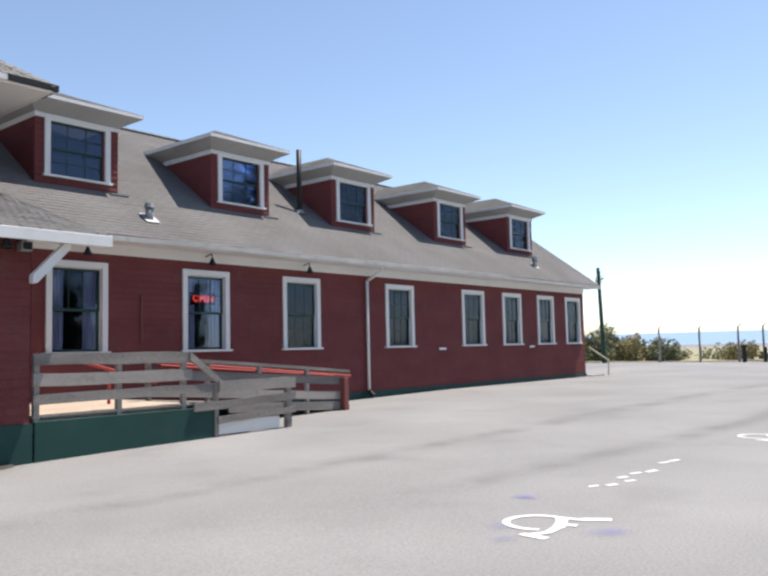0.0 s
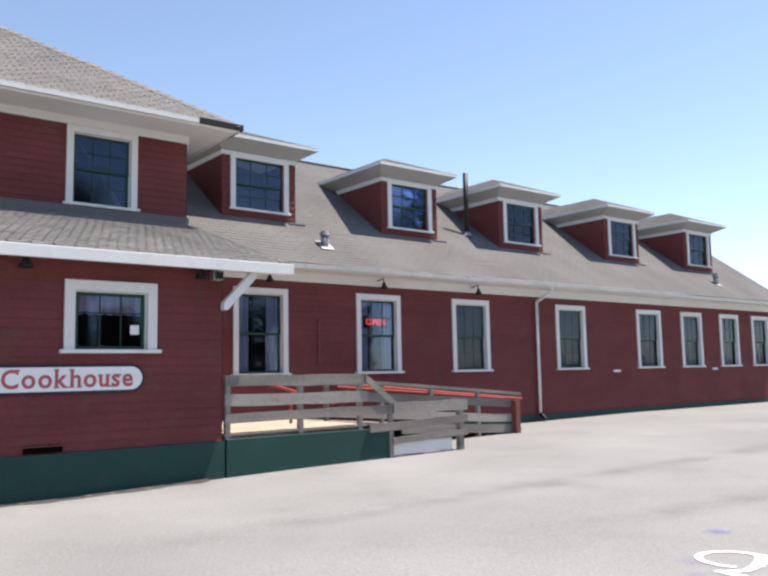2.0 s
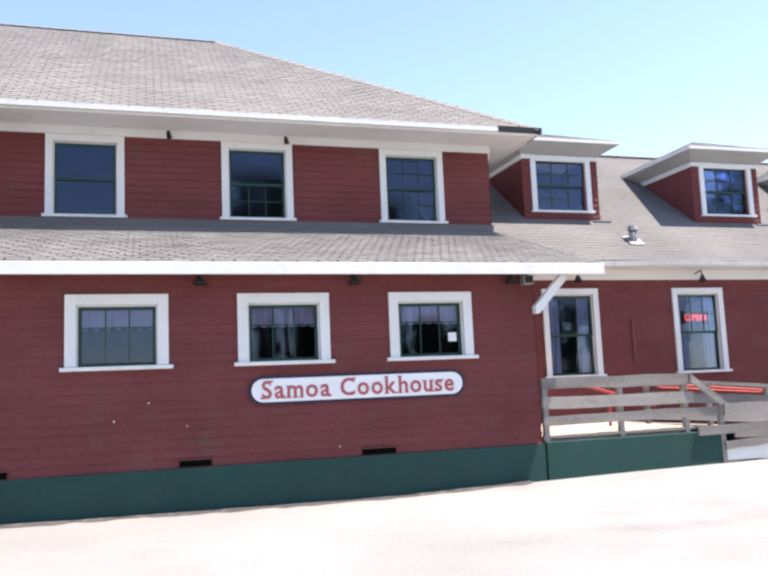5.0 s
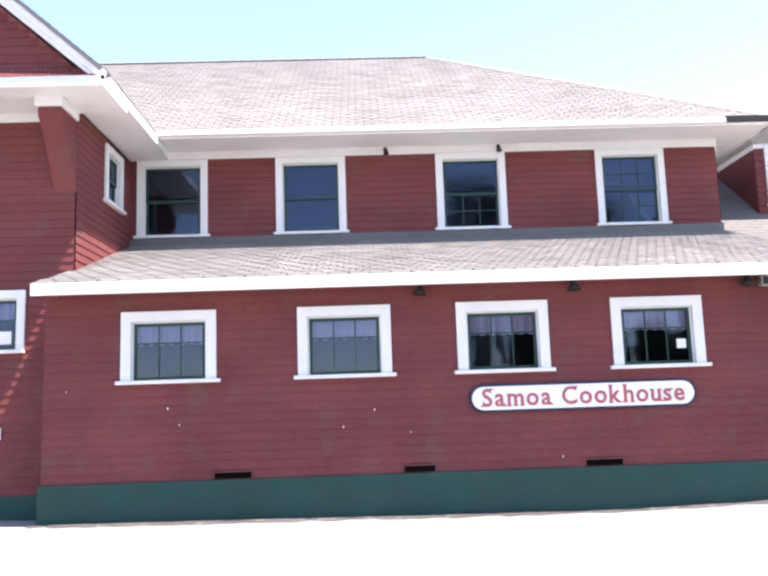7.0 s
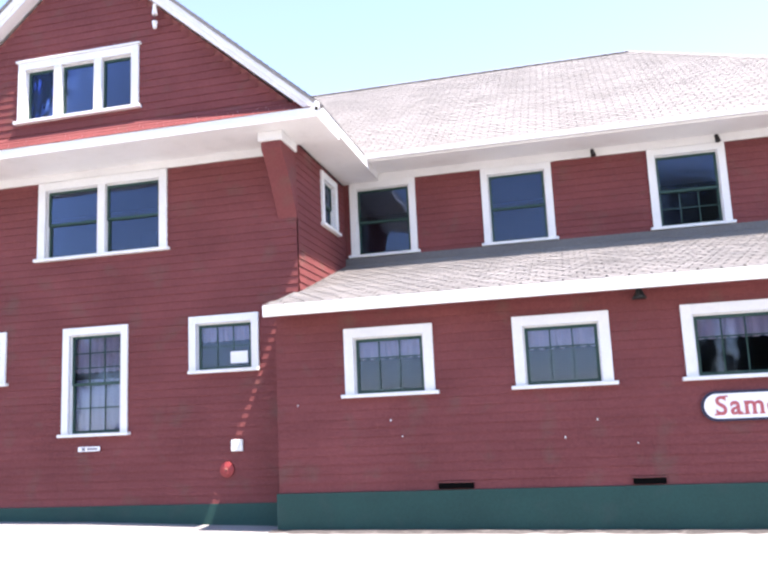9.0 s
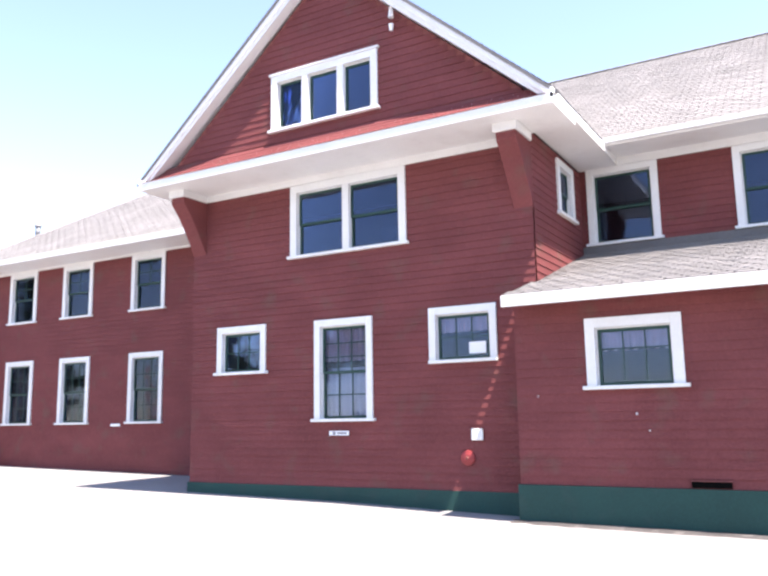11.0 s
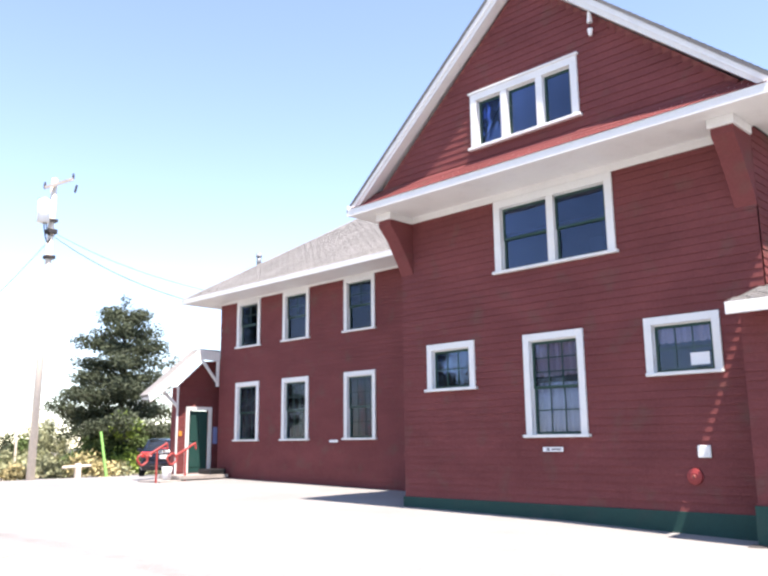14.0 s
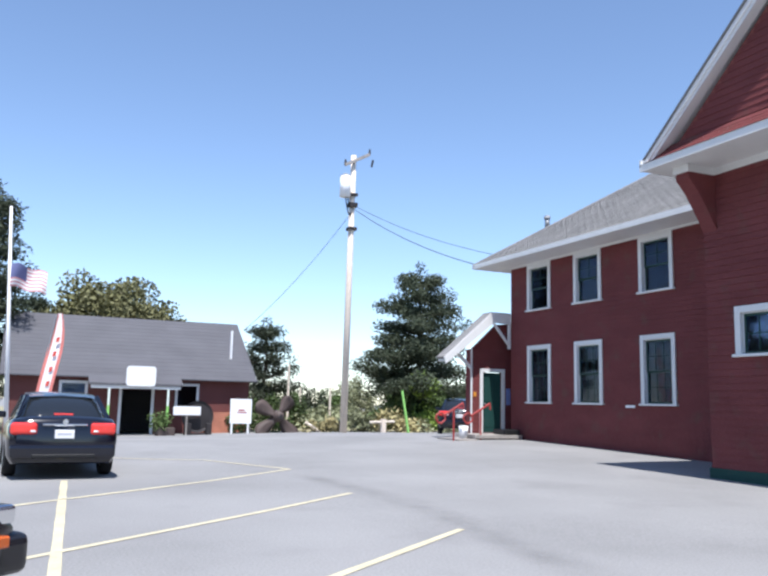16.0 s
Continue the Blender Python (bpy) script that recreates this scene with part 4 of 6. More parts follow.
def barn_lamp(x, y, z, label):
    """Dark shade hanging from a bent arm below an eave."""
    lamp = base("wall_lamp", label, "lamp", group="lamps under the eaves", m=pose(x, y, z))
    part("arm", tube(tube(bmesh.new(), (0, 0.3, 0.14), (0, 0.02, 0.2), 0.012, sides=6), (0, 0.02, 0.2), (0, 0, 0.08), 0.014, sides=6), BLACK, lamp)
    bm = bmesh.new()
    prof = [(0.03, 0.1), (0.045, 0.05), (0.07, 0.0), (0.11, -0.06), (0.105, -0.06), (0.06, 0.0)]
    n = 14
    rings = [[bm.verts.new((r * math.cos(2 * math.pi * i / n), r * math.sin(2 * math.pi * i / n), zz)) for i in range(n)] for r, zz in prof]
    for a, b in zip(rings, rings[1:]):
        for i in range(n):
            bm.faces.new((a[i], b[i], b[(i + 1) % n], a[(i + 1) % n]))
    part("shade", bm, BLACK, lamp, smooth=True)
    return lamp


for x in (-2.87, -0.57, 2.05):
    barn_lamp(x, -0.18, 3.13, "black metal lamp under the low eave")
for x in (5.2, 8.34, 11.53):
    barn_lamp(x, 3.1, 3.58, "black metal lamp under the wing eave")
flood = base("floodlight", "small boxy metal floodlight under the eave corner", "lamp")
part("housing", bevelled(boxes((2.25, 2.43, -0.22, -0.06, 3.05, 3.2)), 0.015, 2), GALV, flood)
part("lens", bevelled(boxes((2.27, 2.41, -0.235, -0.222, 3.07, 3.18)), 0.004), BLACK, flood)
brace = base("eave_brace", "white painted timber brace under the eave end", "bracket", group="timber braces")
bm = bmesh.new()
prism(bm, [(2.35, 2.56), (2.42, 2.56), (2.95, 3.12), (2.95, 3.19), (2.84, 3.19), (2.35, 2.68)], "y", -0.38, -0.26)
part("diagonal", bevelled(bm, 0.005), WHITE, brace)
part("bearer", bevelled(boxes((2.3, 3.5, -0.37, -0.27, 3.19, 3.28)), 0.005), WHITE, brace)
for a, b in ((-5.93, -5.4), (-3.18, -2.73), (-0.51, 0.02)):
    v = base("plinth_vent", "dark slot vent above the plinth", "vent", group="plinth vents")
    part("vent_frame", boxes((a, b, -0.05, -0.02, 0.582, 0.594)), RED_TRIM, v)
    part("vent_slot", boxes((a + 0.005, b - 0.005, -0.055, -0.02, 0.497, 0.58)), VENT_SHADE, v)
# small lamps on the upper frieze
for x in (-3.2, -0.98):
    f = base("eave_spotlight", "small dark spotlight under the main eave", "lamp", group="eave spotlights")
    part("bracket", tube(bmesh.new(), (x, YW - 0.06, 6.36), (x, YW - 0.2, 6.36), 0.012, sides=6), BLACK, f)
    part("head", tube(bmesh.new(), (x, YW - 0.2, 6.42), (x + 0.02, YW - 0.24, 6.29), 0.035, 0.05), BLACK, f)
# downpipe
pipe = base("downpipe", "white painted downpipe on the wing wall", "downpipe")
part("pipe_shaft", tube(bmesh.new(), (14.05, 3.3, 3.45), (14.05, 3.3, 0.28), 0.045), WHITE, pipe, smooth=True)
part("pipe_elbow", tube(tube(bmesh.new(), (14.05, 3.3, 3.45), (14.2, 2.86, 3.72), 0.045), (14.2, 2.86, 3.72), (14.2, 2.83, 3.86), 0.045), WHITE, pipe, smooth=True)
part("pipe_shoe", tube(bmesh.new(), (14.05, 3.3, 0.28), (14.05, 3.12, 0.14), 0.06), BLACK, pipe)
conduit = thing("conduit", tube(bmesh.new(), (6.62, 3.36, 1.75), (6.62, 3.36, 2.75), 0.02), RED_TRIM, "thin red painted conduit on the wing wall", "conduit")
# roof vents and stack
for i, (x, y, z) in enumerate(((6.94, 3.54, 4.49), (24.54, 3.64, 4.56), (-26.37, 4.4, 7.64))):
    v = base("roof_vent", "small galvanised roof vent with a cap", "vent", group="roof vents")
    part("vent_pipe", tube(bmesh.new(), (x, y, z - 0.08), (x, y, z + 0.26), 0.09), GALV, v, smooth=True)
    part("vent_cap", tube(bmesh.new(), (x, y, z + 0.26), (x, y, z + 0.36), 0.125, 0.1), GALV, v)
    if i < 2:
        bm = bmesh.new()
        slab(bm, [(x - 0.17, y - 0.16, z - 0.075), (x + 0.17, y - 0.16, z - 0.075), (x + 0.17, y + 0.16, z + 0.158), (x - 0.17, y + 0.16, z + 0.158)], 0.02)
        part("flashing", bm, GALV, v)
stack = base("stove_stack", "tall black metal stove pipe on the wing roof", "stove pipe")
part("stack_pipe", tube(bmesh.new(), (13.01, 4.98, 5.45), (13.01, 4.98, 7.42), 0.075), BLACK, stack, smooth=True)
part("stack_collar", tube(bmesh.new(), (13.01, 4.98, 5.5), (13.01, 4.98, 5.62), 0.17, 0.09), GALV, stack)
# window cards and glowing sign
NEON = bpy.data.materials.new("red_neon_glow")
NEON.use_nodes = True
NEON.node_tree.nodes["Principled BSDF"].inputs["Base Color"].default_value = (0.6, 0.03, 0.02, 1)
NEON.node_tree.nodes["Principled BSDF"].inputs["Emission Color"].default_value = (1.0, 0.06, 0.04, 1)
NEON.node_tree.nodes["Principled BSDF"].inputs["Emission Strength"].default_value = 1.1
neon = base("neon_sign", "glowing red neon sign inside a wing window", "sign")
part("backing", bevelled(boxes((8.02, 8.76, 3.53, 3.55, 2.6, 2.9)), 0.01), BLACK, neon)
lettering("OPEN", neon, pose(8.39, 3.515, 2.75, 90), 0.23, NEON)
PAPER = material("white_paper", (0.75, 0.75, 0.76), 0.8, 0.05)
thing("window_notice", bevelled(boxes((0.99, 1.13, 0.03, 0.034, 2.17, 2.31)), 0.002), PAPER, "small white paper notice in a window", "notice")
thing("window_card", bevelled(boxes((-9.46, -9.15, YG + 0.03, YG + 0.035, 2.58, 2.78)), 0.002), PAPER, "white card standing in a small window", "notice")
BAR = material("grey_print", (0.18, 0.18, 0.2), 0.8, 0.05)
plate = base("wall_plate", "small white plate on the shingles with unreadable print", "plate", group="small wall plates")
part("plate_board", boxes((-12.28, -11.86, YG - 0.06, YG - 0.045, 1.22, 1.30)), PAPER, plate)
part("print_bar", boxes((-12.2, -12.14, YG - 0.064, YG - 0.061, 1.235, 1.285), (-12.1, -11.9, YG - 0.064, YG - 0.061, 1.245, 1.275)), BAR, plate)
for x, z in ((-22.0 + 0.6, 1.42), (17.6, 1.4), (23.4, 1.4)):
    p = base("wall_plate", "small white plate on the shingles", "plate", group="small wall plates")
    part("plate_board", boxes((x, x + 0.36, YW - 0.06, YW - 0.045, z, z + 0.07)), PAPER, p)
meter = base("wall_box", "white metal box on the gabled wall", "utility box")
part("box_body", bevelled(boxes((-9.44, -9.23, YG - 0.055, YG - 0.02, 1.13, 1.32)), 0.01), WHITE, meter)
bell = base("alarm_bell", "round red alarm bell on the gabled wall", "bell")
part("dome", tube(tube(bmesh.new(), (-9.52, YG - 0.02, 0.84), (-9.52, YG - 0.05, 0.84), 0.13, 0.125, 20), (-9.52, YG - 0.05, 0.84), (-9.52, YG - 0.07, 0.84), 0.125, 0.06, 20), material("dull_red_enamel", (0.26, 0.035, 0.035), 0.5, 0.15), bell)
part("boss", tube(bmesh.new(), (-9.52, YG - 0.07, 0.84), (-9.52, YG - 0.085, 0.84), 0.03, 0.02), RED_TRIM, bell)
fan = base("window_fan", "dark boxy fan standing in an upper window", "fan")
part("housing", bevelled(boxes((-11.22, -10.9, YG + 0.14, YG + 0.32, 4.76, 5.04)), 0.02, 2), BLACK, fan)
part("grille", tube(bmesh.new(), (-11.06, YG + 0.125, 4.9), (-11.06, YG + 0.138, 4.9), 0.12, sides=18), IRON_GREY, fan)
hook = base("gable_fixture", "small white porcelain fixture with a hanging wire", "insulator")
part("insulator", tube(bmesh.new(), (-10.34, GAB_Y - 0.12, 8.55), (-10.34, GAB_Y - 0.12, 8.75), 0.05, 0.03), SIGN_WHITE, hook)
part("insulator", tube(bmesh.new(), (-10.34, GAB_Y - 0.12, 8.3), (-10.34, GAB_Y - 0.12, 8.42), 0.03, 0.05), SIGN_WHITE, hook)
part("wire", tube(bmesh.new(), (-10.34, GAB_Y - 0.12, 8.3), (-10.34, GAB_Y - 0.12, 9.4), 0.008, sides=5), BLACK, hook)

# ---- side porch with door, steps and handrails ----
PX, PF = -27.65, -27.13
shingle_wall("wall_porch", facing(PX, 2.16, 90), 0.0, 2.0, 0.25, 3.3, [(0.4, 1.2, 0.46, 2.54)], "dark red shingled porch wall")
bm = bmesh.new()
prism(bm, [(2.16, 3.3), (4.16, 3.3), (4.16, 4.3), (3.15, 4.2)], "x", PX - 0.12, PX)
thing("wall_porch_gable", bm, RED, "dark red shingled porch gable", "wall", kind="structure")
thing("wall_porch_side", boxes((PX - 0.4, PX - 0.15, 2.16, 2.31, 0.1, 3.3)), RED, "dark red shingled porch side wall", "wall", kind="structure")
thing("corner_board", bevelled(boxes((PX + 0.005, PX + 0.05, 2.1, 2.155, 0.3, 3.3)), 0.006), WHITE, "narrow white corner board of the porch", "trim", kind="structure")
door = base("door_1", "closed dark green door in white casing", "door", kind="structure")
part("door_leaf", bevelled(boxes((PX - 0.06, PX - 0.02, 2.59, 3.33, 0.48, 2.51)), 0.004), GREEN, door)
for z0, z1 in ((0.66, 1.36), (1.5, 2.36)):
    for y0, y1 in ((2.67, 2.92), (3.0, 3.25)):
        part("door_panel", bevelled(boxes((PX - 0.025, PX - 0.008, y0, y1, z0, z1)), 0.006), GREEN, door)
part("door_casing", boxes((PX, PX + 0.05, 2.46, 2.58, 0.46, 2.65), (PX, PX + 0.05, 3.34, 3.46, 0.46, 2.65), (PX, PX + 0.05, 2.581, 3.339, 2.53, 2.65)), WHITE, door)
part("door_handle", tube(bmesh.new(), (PX - 0.02, 2.67, 1.45), (PX + 0.05, 2.67, 1.45), 0.025), GALV, door)
bm = bmesh.new()
prism(bm, [(0.76, 2.97), (2.6, 4.56), (YW - 0.01, 4.56), (YW - 0.01, 4.46), (2.63, 4.46), (0.84, 2.9)], "x", PX, PF)
porch_roof = thing("roof_porch", bm, SHINGLE, "grey shingled porch roof with white edges", "roof", kind="structure")
bm = bmesh.new()
prism(bm, [(0.76, 2.95), (2.6, 4.54), (YW - 0.03, 4.5), (YW - 0.03, 4.17), (2.7, 4.2), (0.83, 2.73)], "x", PF + 0.002, PF + 0.05)
part("barge_board", bm, WHITE, porch_roof)
bm = bmesh.new()
prism(bm, [(0.84, 2.86), (2.63, 4.41), (YW - 0.03, 4.41), (YW - 0.03, 4.37), (2.66, 4.37), (0.86, 2.82)], "x", PX + 0.003, PF - 0.005)
part("soffit", bm, WHITE, porch_roof)
b = base("porch_brace", "white timber brace of the porch roof", "bracket", group="timber braces")
part("upright", boxes((PF - 0.03, PF + 0.04, YW - 0.12, YW - 0.035, 3.32, 4.16)), WHITE, b)
bm = bmesh.new()
prism(bm, [(2.64, 4.18), (2.76, 4.18), (YW - 0.121, 3.55), (YW - 0.121, 3.43)], "x", PF - 0.02, PF + 0.035)
part("diagonal", bm, WHITE, b)
b = base("porch_brace", "white timber brace at the porch eave", "bracket", group="timber braces")
bm = bmesh.new()
prism(bm, [(1.35, 3.22), (1.45, 3.3), (2.09, 2.72), (2.09, 2.6)], "x", PX + 0.005, PX + 0.08)
part("diagonal", bm, WHITE, b)
steps = base("porch_steps", "low grey wooden steps at the porch door", "steps")
part("landing", bevelled(boxes((PX + 0.08, -26.3, 1.5, 3.3, 0.33, 0.45)), 0.008), GREY_WOOD, steps)
part("step", bevelled(boxes((-27.5, -26.15, 0.75, 1.49, 0.22, 0.32)), 0.008), GREY_WOOD, steps)
part("step_support", boxes((-27.4, -26.25, 0.9, 3.2, -0.05, 0.215)), GREY_WOOD, steps)
for o in (0.12, 1.12):
    r = base("porch_handrail", "sloping bright red metal handrail with a square loop", "handrail", group="porch handrails")
    bm = tube(bmesh.new(), (-26.35, o + 0.24, 1.05), (-26.35, o + 0.94, 1.45), 0.035)
    tube(bm, (-26.35, o + 0.94, 1.45), (-26.35, o + 0.96, 1.26), 0.03)
    part("rail", bm, RAIL_RED, r)
    bm = bmesh.new()
    ring = [(0.2 * math.cos(math.radians(a + 20)), 0.17 * math.sin(math.radians(a + 20))) for a in (45, 75, 135, 165, 225, 255, 315, 345)]
    for p, q in zip(ring, ring[1:] + ring[:1]):
        tube(bm, (-26.35, o + 0.12 + p[0] * 0.85, 0.97 + p[1]), (-26.35, o + 0.12 + q[0] * 0.85, 0.97 + q[1]), 0.032, sides=6)
    part("loop", bm, RAIL_RED, r)
    part("post", tube(bmesh.new(), (-26.35, o + 0.6, 0.1), (-26.35, o + 0.6, 1.24), 0.03), RAIL_RED, r)
pot = base("white_bucket", "small white bucket standing on the porch step", "bucket")
part("shell", tube(bmesh.new(), (-26.75, 1.32, 0.321), (-26.75, 1.32, 0.72), 0.12, 0.16, 16), SIGN_WHITE, pot, smooth=True)
thing("black_tub", bevelled(boxes((-27.0, -26.3, 2.6, 3.2, 0.455, 0.62)), 0.03, 2), BLACK, "low black tub beside the porch door", "tub")
thing("porch_notice", bevelled(boxes((PX + 0.03, PX + 0.04, 3.52, 3.7, 1.42, 1.98)), 0.003), material("blue_notice", (0.2, 0.25, 0.5), 0.6), "blue and white notice beside the porch door", "notice")
thing("porch_sign", bevelled(boxes((PX + 0.03, PX + 0.04, 2.2, 2.32, 1.68, 1.84)), 0.003), material("orange_notice", (0.6, 0.25, 0.04), 0.6), "small orange notice on the porch wall", "notice")

# ---- markings on the asphalt ----


def strip(points, width, lift=0.006):
    """A painted line draped on the ground."""
    bm = bmesh.new()
    pts = []
    for a, b in zip(points, points[1:]):
        n = max(2, int(math.dist(a, b) / 0.4))
        pts += [(a[0] + (b[0] - a[0]) * i / n, a[1] + (b[1] - a[1]) * i / n) for i in range(n)]
    pts.append(points[-1])
    rows = []
    for i, p in enumerate(pts):
        q0, q1 = pts[max(0, i - 1)], pts[min(len(pts) - 1, i + 1)]
        d = Vector((q1[0] - q0[0], q1[1] - q0[1])).normalized()
        s = Vector((-d.y, d.x)) * width / 2 * random.uniform(0.9, 1.1)
        rows.append([bm.verts.new((p[0] + k * s.x, p[1] + k * s.y, ground_z(p[0], p[1]) + lift)) for k in (1, -1)])
    for a, b in zip(rows, rows[1:]):
        bm.faces.new((a[0], b[0], b[1], a[1]))
    bmesh.ops.recalc_face_normals(bm, faces=bm.faces)
    if bm.faces[:][0].normal.z < 0:
        bmesh.ops.reverse_faces(bm, faces=bm.faces)
    return bm


for pts, w in (([(-18.6, -11.16), (-10.2, -11.69)], 0.105), ([(-15.1, -12.4), (-19.7, -6.86)], 0.095), ([(-11.2, -12.6), (-15.64, -7.2)], 0.095), ([(-9.2, -10.9), (-12.1, -7.3)], 0.1), ([(-24.2, -10.6), (-22.5, -8.0), (-19.7, -6.86)], 0.1)):
    thing("parking_line", strip(pts, w), YELLOW, "worn pale yellow parking line on asphalt", "marking", group="parking lines", kind="structure")


def wheelchair(ox, oy):
    """The wheel's centre lies at ox, oy; the figure leans towards +x, -y."""
    sym = base("accessible_symbol", "painted white wheelchair symbol on worn asphalt", "marking", group="wheelchair symbols", kind="structure")

    def stroke(name, pts, w, mat=ROAD_WHITE, lift=0.006, label=""):
        part(name, strip([(ox + a, oy + b) for a, b in pts], w, lift), mat, sym, label)

    stroke("wheel_arc", [(0.27 * math.cos(a), 0.27 * math.sin(a)) for a in [math.radians(-12 + 222 * i / 16) for i in range(17)]], 0.062)
    stroke("body_stroke", [(-0.09, -0.23), (0.1, -0.16), (0.28, -0.07)], 0.1)
    stroke("arm_stroke", [(0.04, -0.2), (0.06, -0.32)], 0.07)
    stroke("neck_stroke", [(0.26, -0.06), (0.28, -0.26)], 0.06)
    stroke("head_dot", [(0.29, -0.25), (0.36, -0.35), (0.42, -0.46)], 0.1)
    stroke("leg_stroke", [(-0.08, -0.22), (-0.28, -0.24), (-0.44, -0.16)], 0.075)
    stroke("foot_stroke", [(-0.44, -0.09), (-0.47, -0.33)], 0.08)


wheelchair(2.72, -8.42)
wheelchair(9.72, -8.3)
for i, (x0, y0, x1, y1) in enumerate(((4.5, -8.02, 4.78, -8.2), (5.5, -8.05, 5.9, -8.2), (6.45, -8.02, 6.85, -8.12), (5.0, -8.2, 5.3, -8.1))):
    m = base("faded_marking", "worn broken white paint strokes on asphalt", "marking", group="faded strokes", kind="structure")
    part("stroke", strip([(x0, y0), (x0 + 0.4 * (x1 - x0), y0 - 0.06)], 0.06), ROAD_WHITE, m)
    part("stroke", strip([(x0 + 0.55 * (x1 - x0), y1 + 0.05), (x1, y1)], 0.07), ROAD_WHITE, m)

# Soil and grit along the plinth; the dark colour also holds the shade there.
SHADED_SOIL = material("shaded_soil_grit", (0.06, 0.056, 0.055), 0.95, 0.4, 20, 40, 0.6, stain=0.5, stain_colour=(0.2, 0.19, 0.18))
x0 = AX0 - 0.1
bm = bmesh.new()
rows = []
while x0 < 2.4:
    w = 0.22 + random.uniform(-0.1, 0.14)
    rows.append([bm.verts.new((x0, yy, ground_z(x0, yy) + dz)) for yy, dz in ((-0.052, 0.035), (-0.05 - w * 0.5, 0.02 + random.uniform(0, 0.02)), (-0.05 - w, -0.004))])
    x0 += random.uniform(0.12, 0.3)
for a, b in zip(rows, rows[1:]):
    for k in (0, 1):
        bm.faces.new((a[k + 1], b[k + 1], b[k], a[k]))
thing("shaded_soil_strip", bm, SHADED_SOIL, "thin line of soil and grit along the plinth, foot shade in its colour", "soil", kind="structure", smooth=True)



def streak_material(name, colour, most):
    """A soft-edged stain that breaks up along its length and fades towards its sides."""
    m = material(name, colour, 0.92, 0.2, 6, 30, 0.3)
    n, l = m.node_tree.nodes, m.node_tree.links
    tc, ns, sep = n.new("ShaderNodeTexCoord"), n.new("ShaderNodeTexNoise"), n.new("ShaderNodeSeparateXYZ")
    ns.inputs["Scale"].default_value, ns.inputs["Detail"].default_value = 1.1, 7
    l.new(tc.outputs["Object"], ns.inputs["Vector"]), l.new(tc.outputs["UV"], sep.inputs[0])
    side, ends, cut = (n.new("ShaderNodeMapRange") for _ in range(3))
    mul, mul2 = n.new("ShaderNodeMath"), n.new("ShaderNodeMath")
    for node, key in ((side, "Y"), (ends, "X")):
        node.interpolation_type = "SMOOTHSTEP"
        l.new(sep.outputs[key], node.inputs[0])
    cut.inputs[1].default_value, cut.inputs[2].default_value, cut.inputs[4].default_value = 0.35, 0.65, most
    l.new(ns.outputs[0], cut.inputs[0])
    mul.operation = mul2.operation = "MULTIPLY"
    l.new(side.outputs[0], mul.inputs[0]), l.new(ends.outputs[0], mul.inputs[1])
    l.new(mul.outputs[0], mul2.inputs[0]), l.new(cut.outputs[0], mul2.inputs[1])
    tr, mx = n.new("ShaderNodeBsdfTransparent"), n.new("ShaderNodeMixShader")
    l.new(mul2.outputs[0], mx.inputs[0]), l.new(tr.outputs[0], mx.inputs[1]), l.new(n["Principled BSDF"].outputs[0], mx.inputs[2])
    l.new(mx.outputs[0], n["Material Output"].inputs[0])
    return m


STREAK = streak_material("dark_oil_streak", (0.15, 0.145, 0.145), 0.24)


def streak(points, width, mat=None, label="dark soft-edged tyre and oil streak on asphalt"):
    """A stained band on the asphalt; UV y is 1 along its middle, x is 1 away from its ends."""
    bm = bmesh.new()
    uv = bm.loops.layers.uv.new("UVMap")
    at = {}
    rows = []
    total = sum(math.dist(a, b) for a, b in zip(points, points[1:]))
    done = 0.0
    for a, b in zip(points, points[1:]):
        d = Vector((b[0] - a[0], b[1] - a[1]))
        n = max(2, int(d.length / 0.5))
        side = Vector((-d.y, d.x)).normalized() * width / 2
        for i in range(n + (b == points[-1])):
            f = (done + d.length * i / n) / total
            row = []
            for k in (-1, -0.5, 0, 0.5, 1):
                x, y = a[0] + d.x * i / n + side.x * k, a[1] + d.y * i / n + side.y * k
                v = bm.verts.new((x, y, ground_z(x, y) + 0.012))
                at[v] = (min(1.0, 6 * f, 6 * (1 - f)), 1 - abs(k))
                row.append(v)
            rows.append(row)
        done += d.length
    for a, b in zip(rows, rows[1:]):
        for k in range(4):
            face = bm.faces.new((a[k], b[k], b[k + 1], a[k + 1]))
            for loop in face.loops:
                loop[uv].uv = at[loop.vert]
    bmesh.ops.recalc_face_normals(bm, faces=bm.faces)
    return thing("asphalt_stain", bm, mat or STREAK, label, "stain", group="asphalt streaks", kind="structure")


streak([(-19.2, -7.0), (-16, -6.9), (-14.4, -6.85), (-12.6, -7.05), (-8.5, -7.6)], 0.9)
BLUE_STREAK = streak_material("faded_blue_road_paint", (0.16, 0.18, 0.5), 0.5)
for pts, w in (([(2.44, -8.0), (2.36, -8.42)], 0.4), ([(2.1, -8.38), (2.0, -8.62)], 0.3), ([(3.62, -7.6), (3.66, -7.95)], 0.3), ([(3.3, -8.52), (3.46, -8.8)], 0.25), ([(2.5, -8.9), (2.9, -9.2)], 0.4)):
    streak(pts, w, BLUE_STREAK, "faded blue paint smudge on asphalt")
streak([(1.5, -6.6), (5.5, -7.0), (12, -7.6), (22, -7.4)], 1.0)
streak([(-2, -4.6), (4, -4.4), (12, -4.6), (26, -5.2)], 1.1)

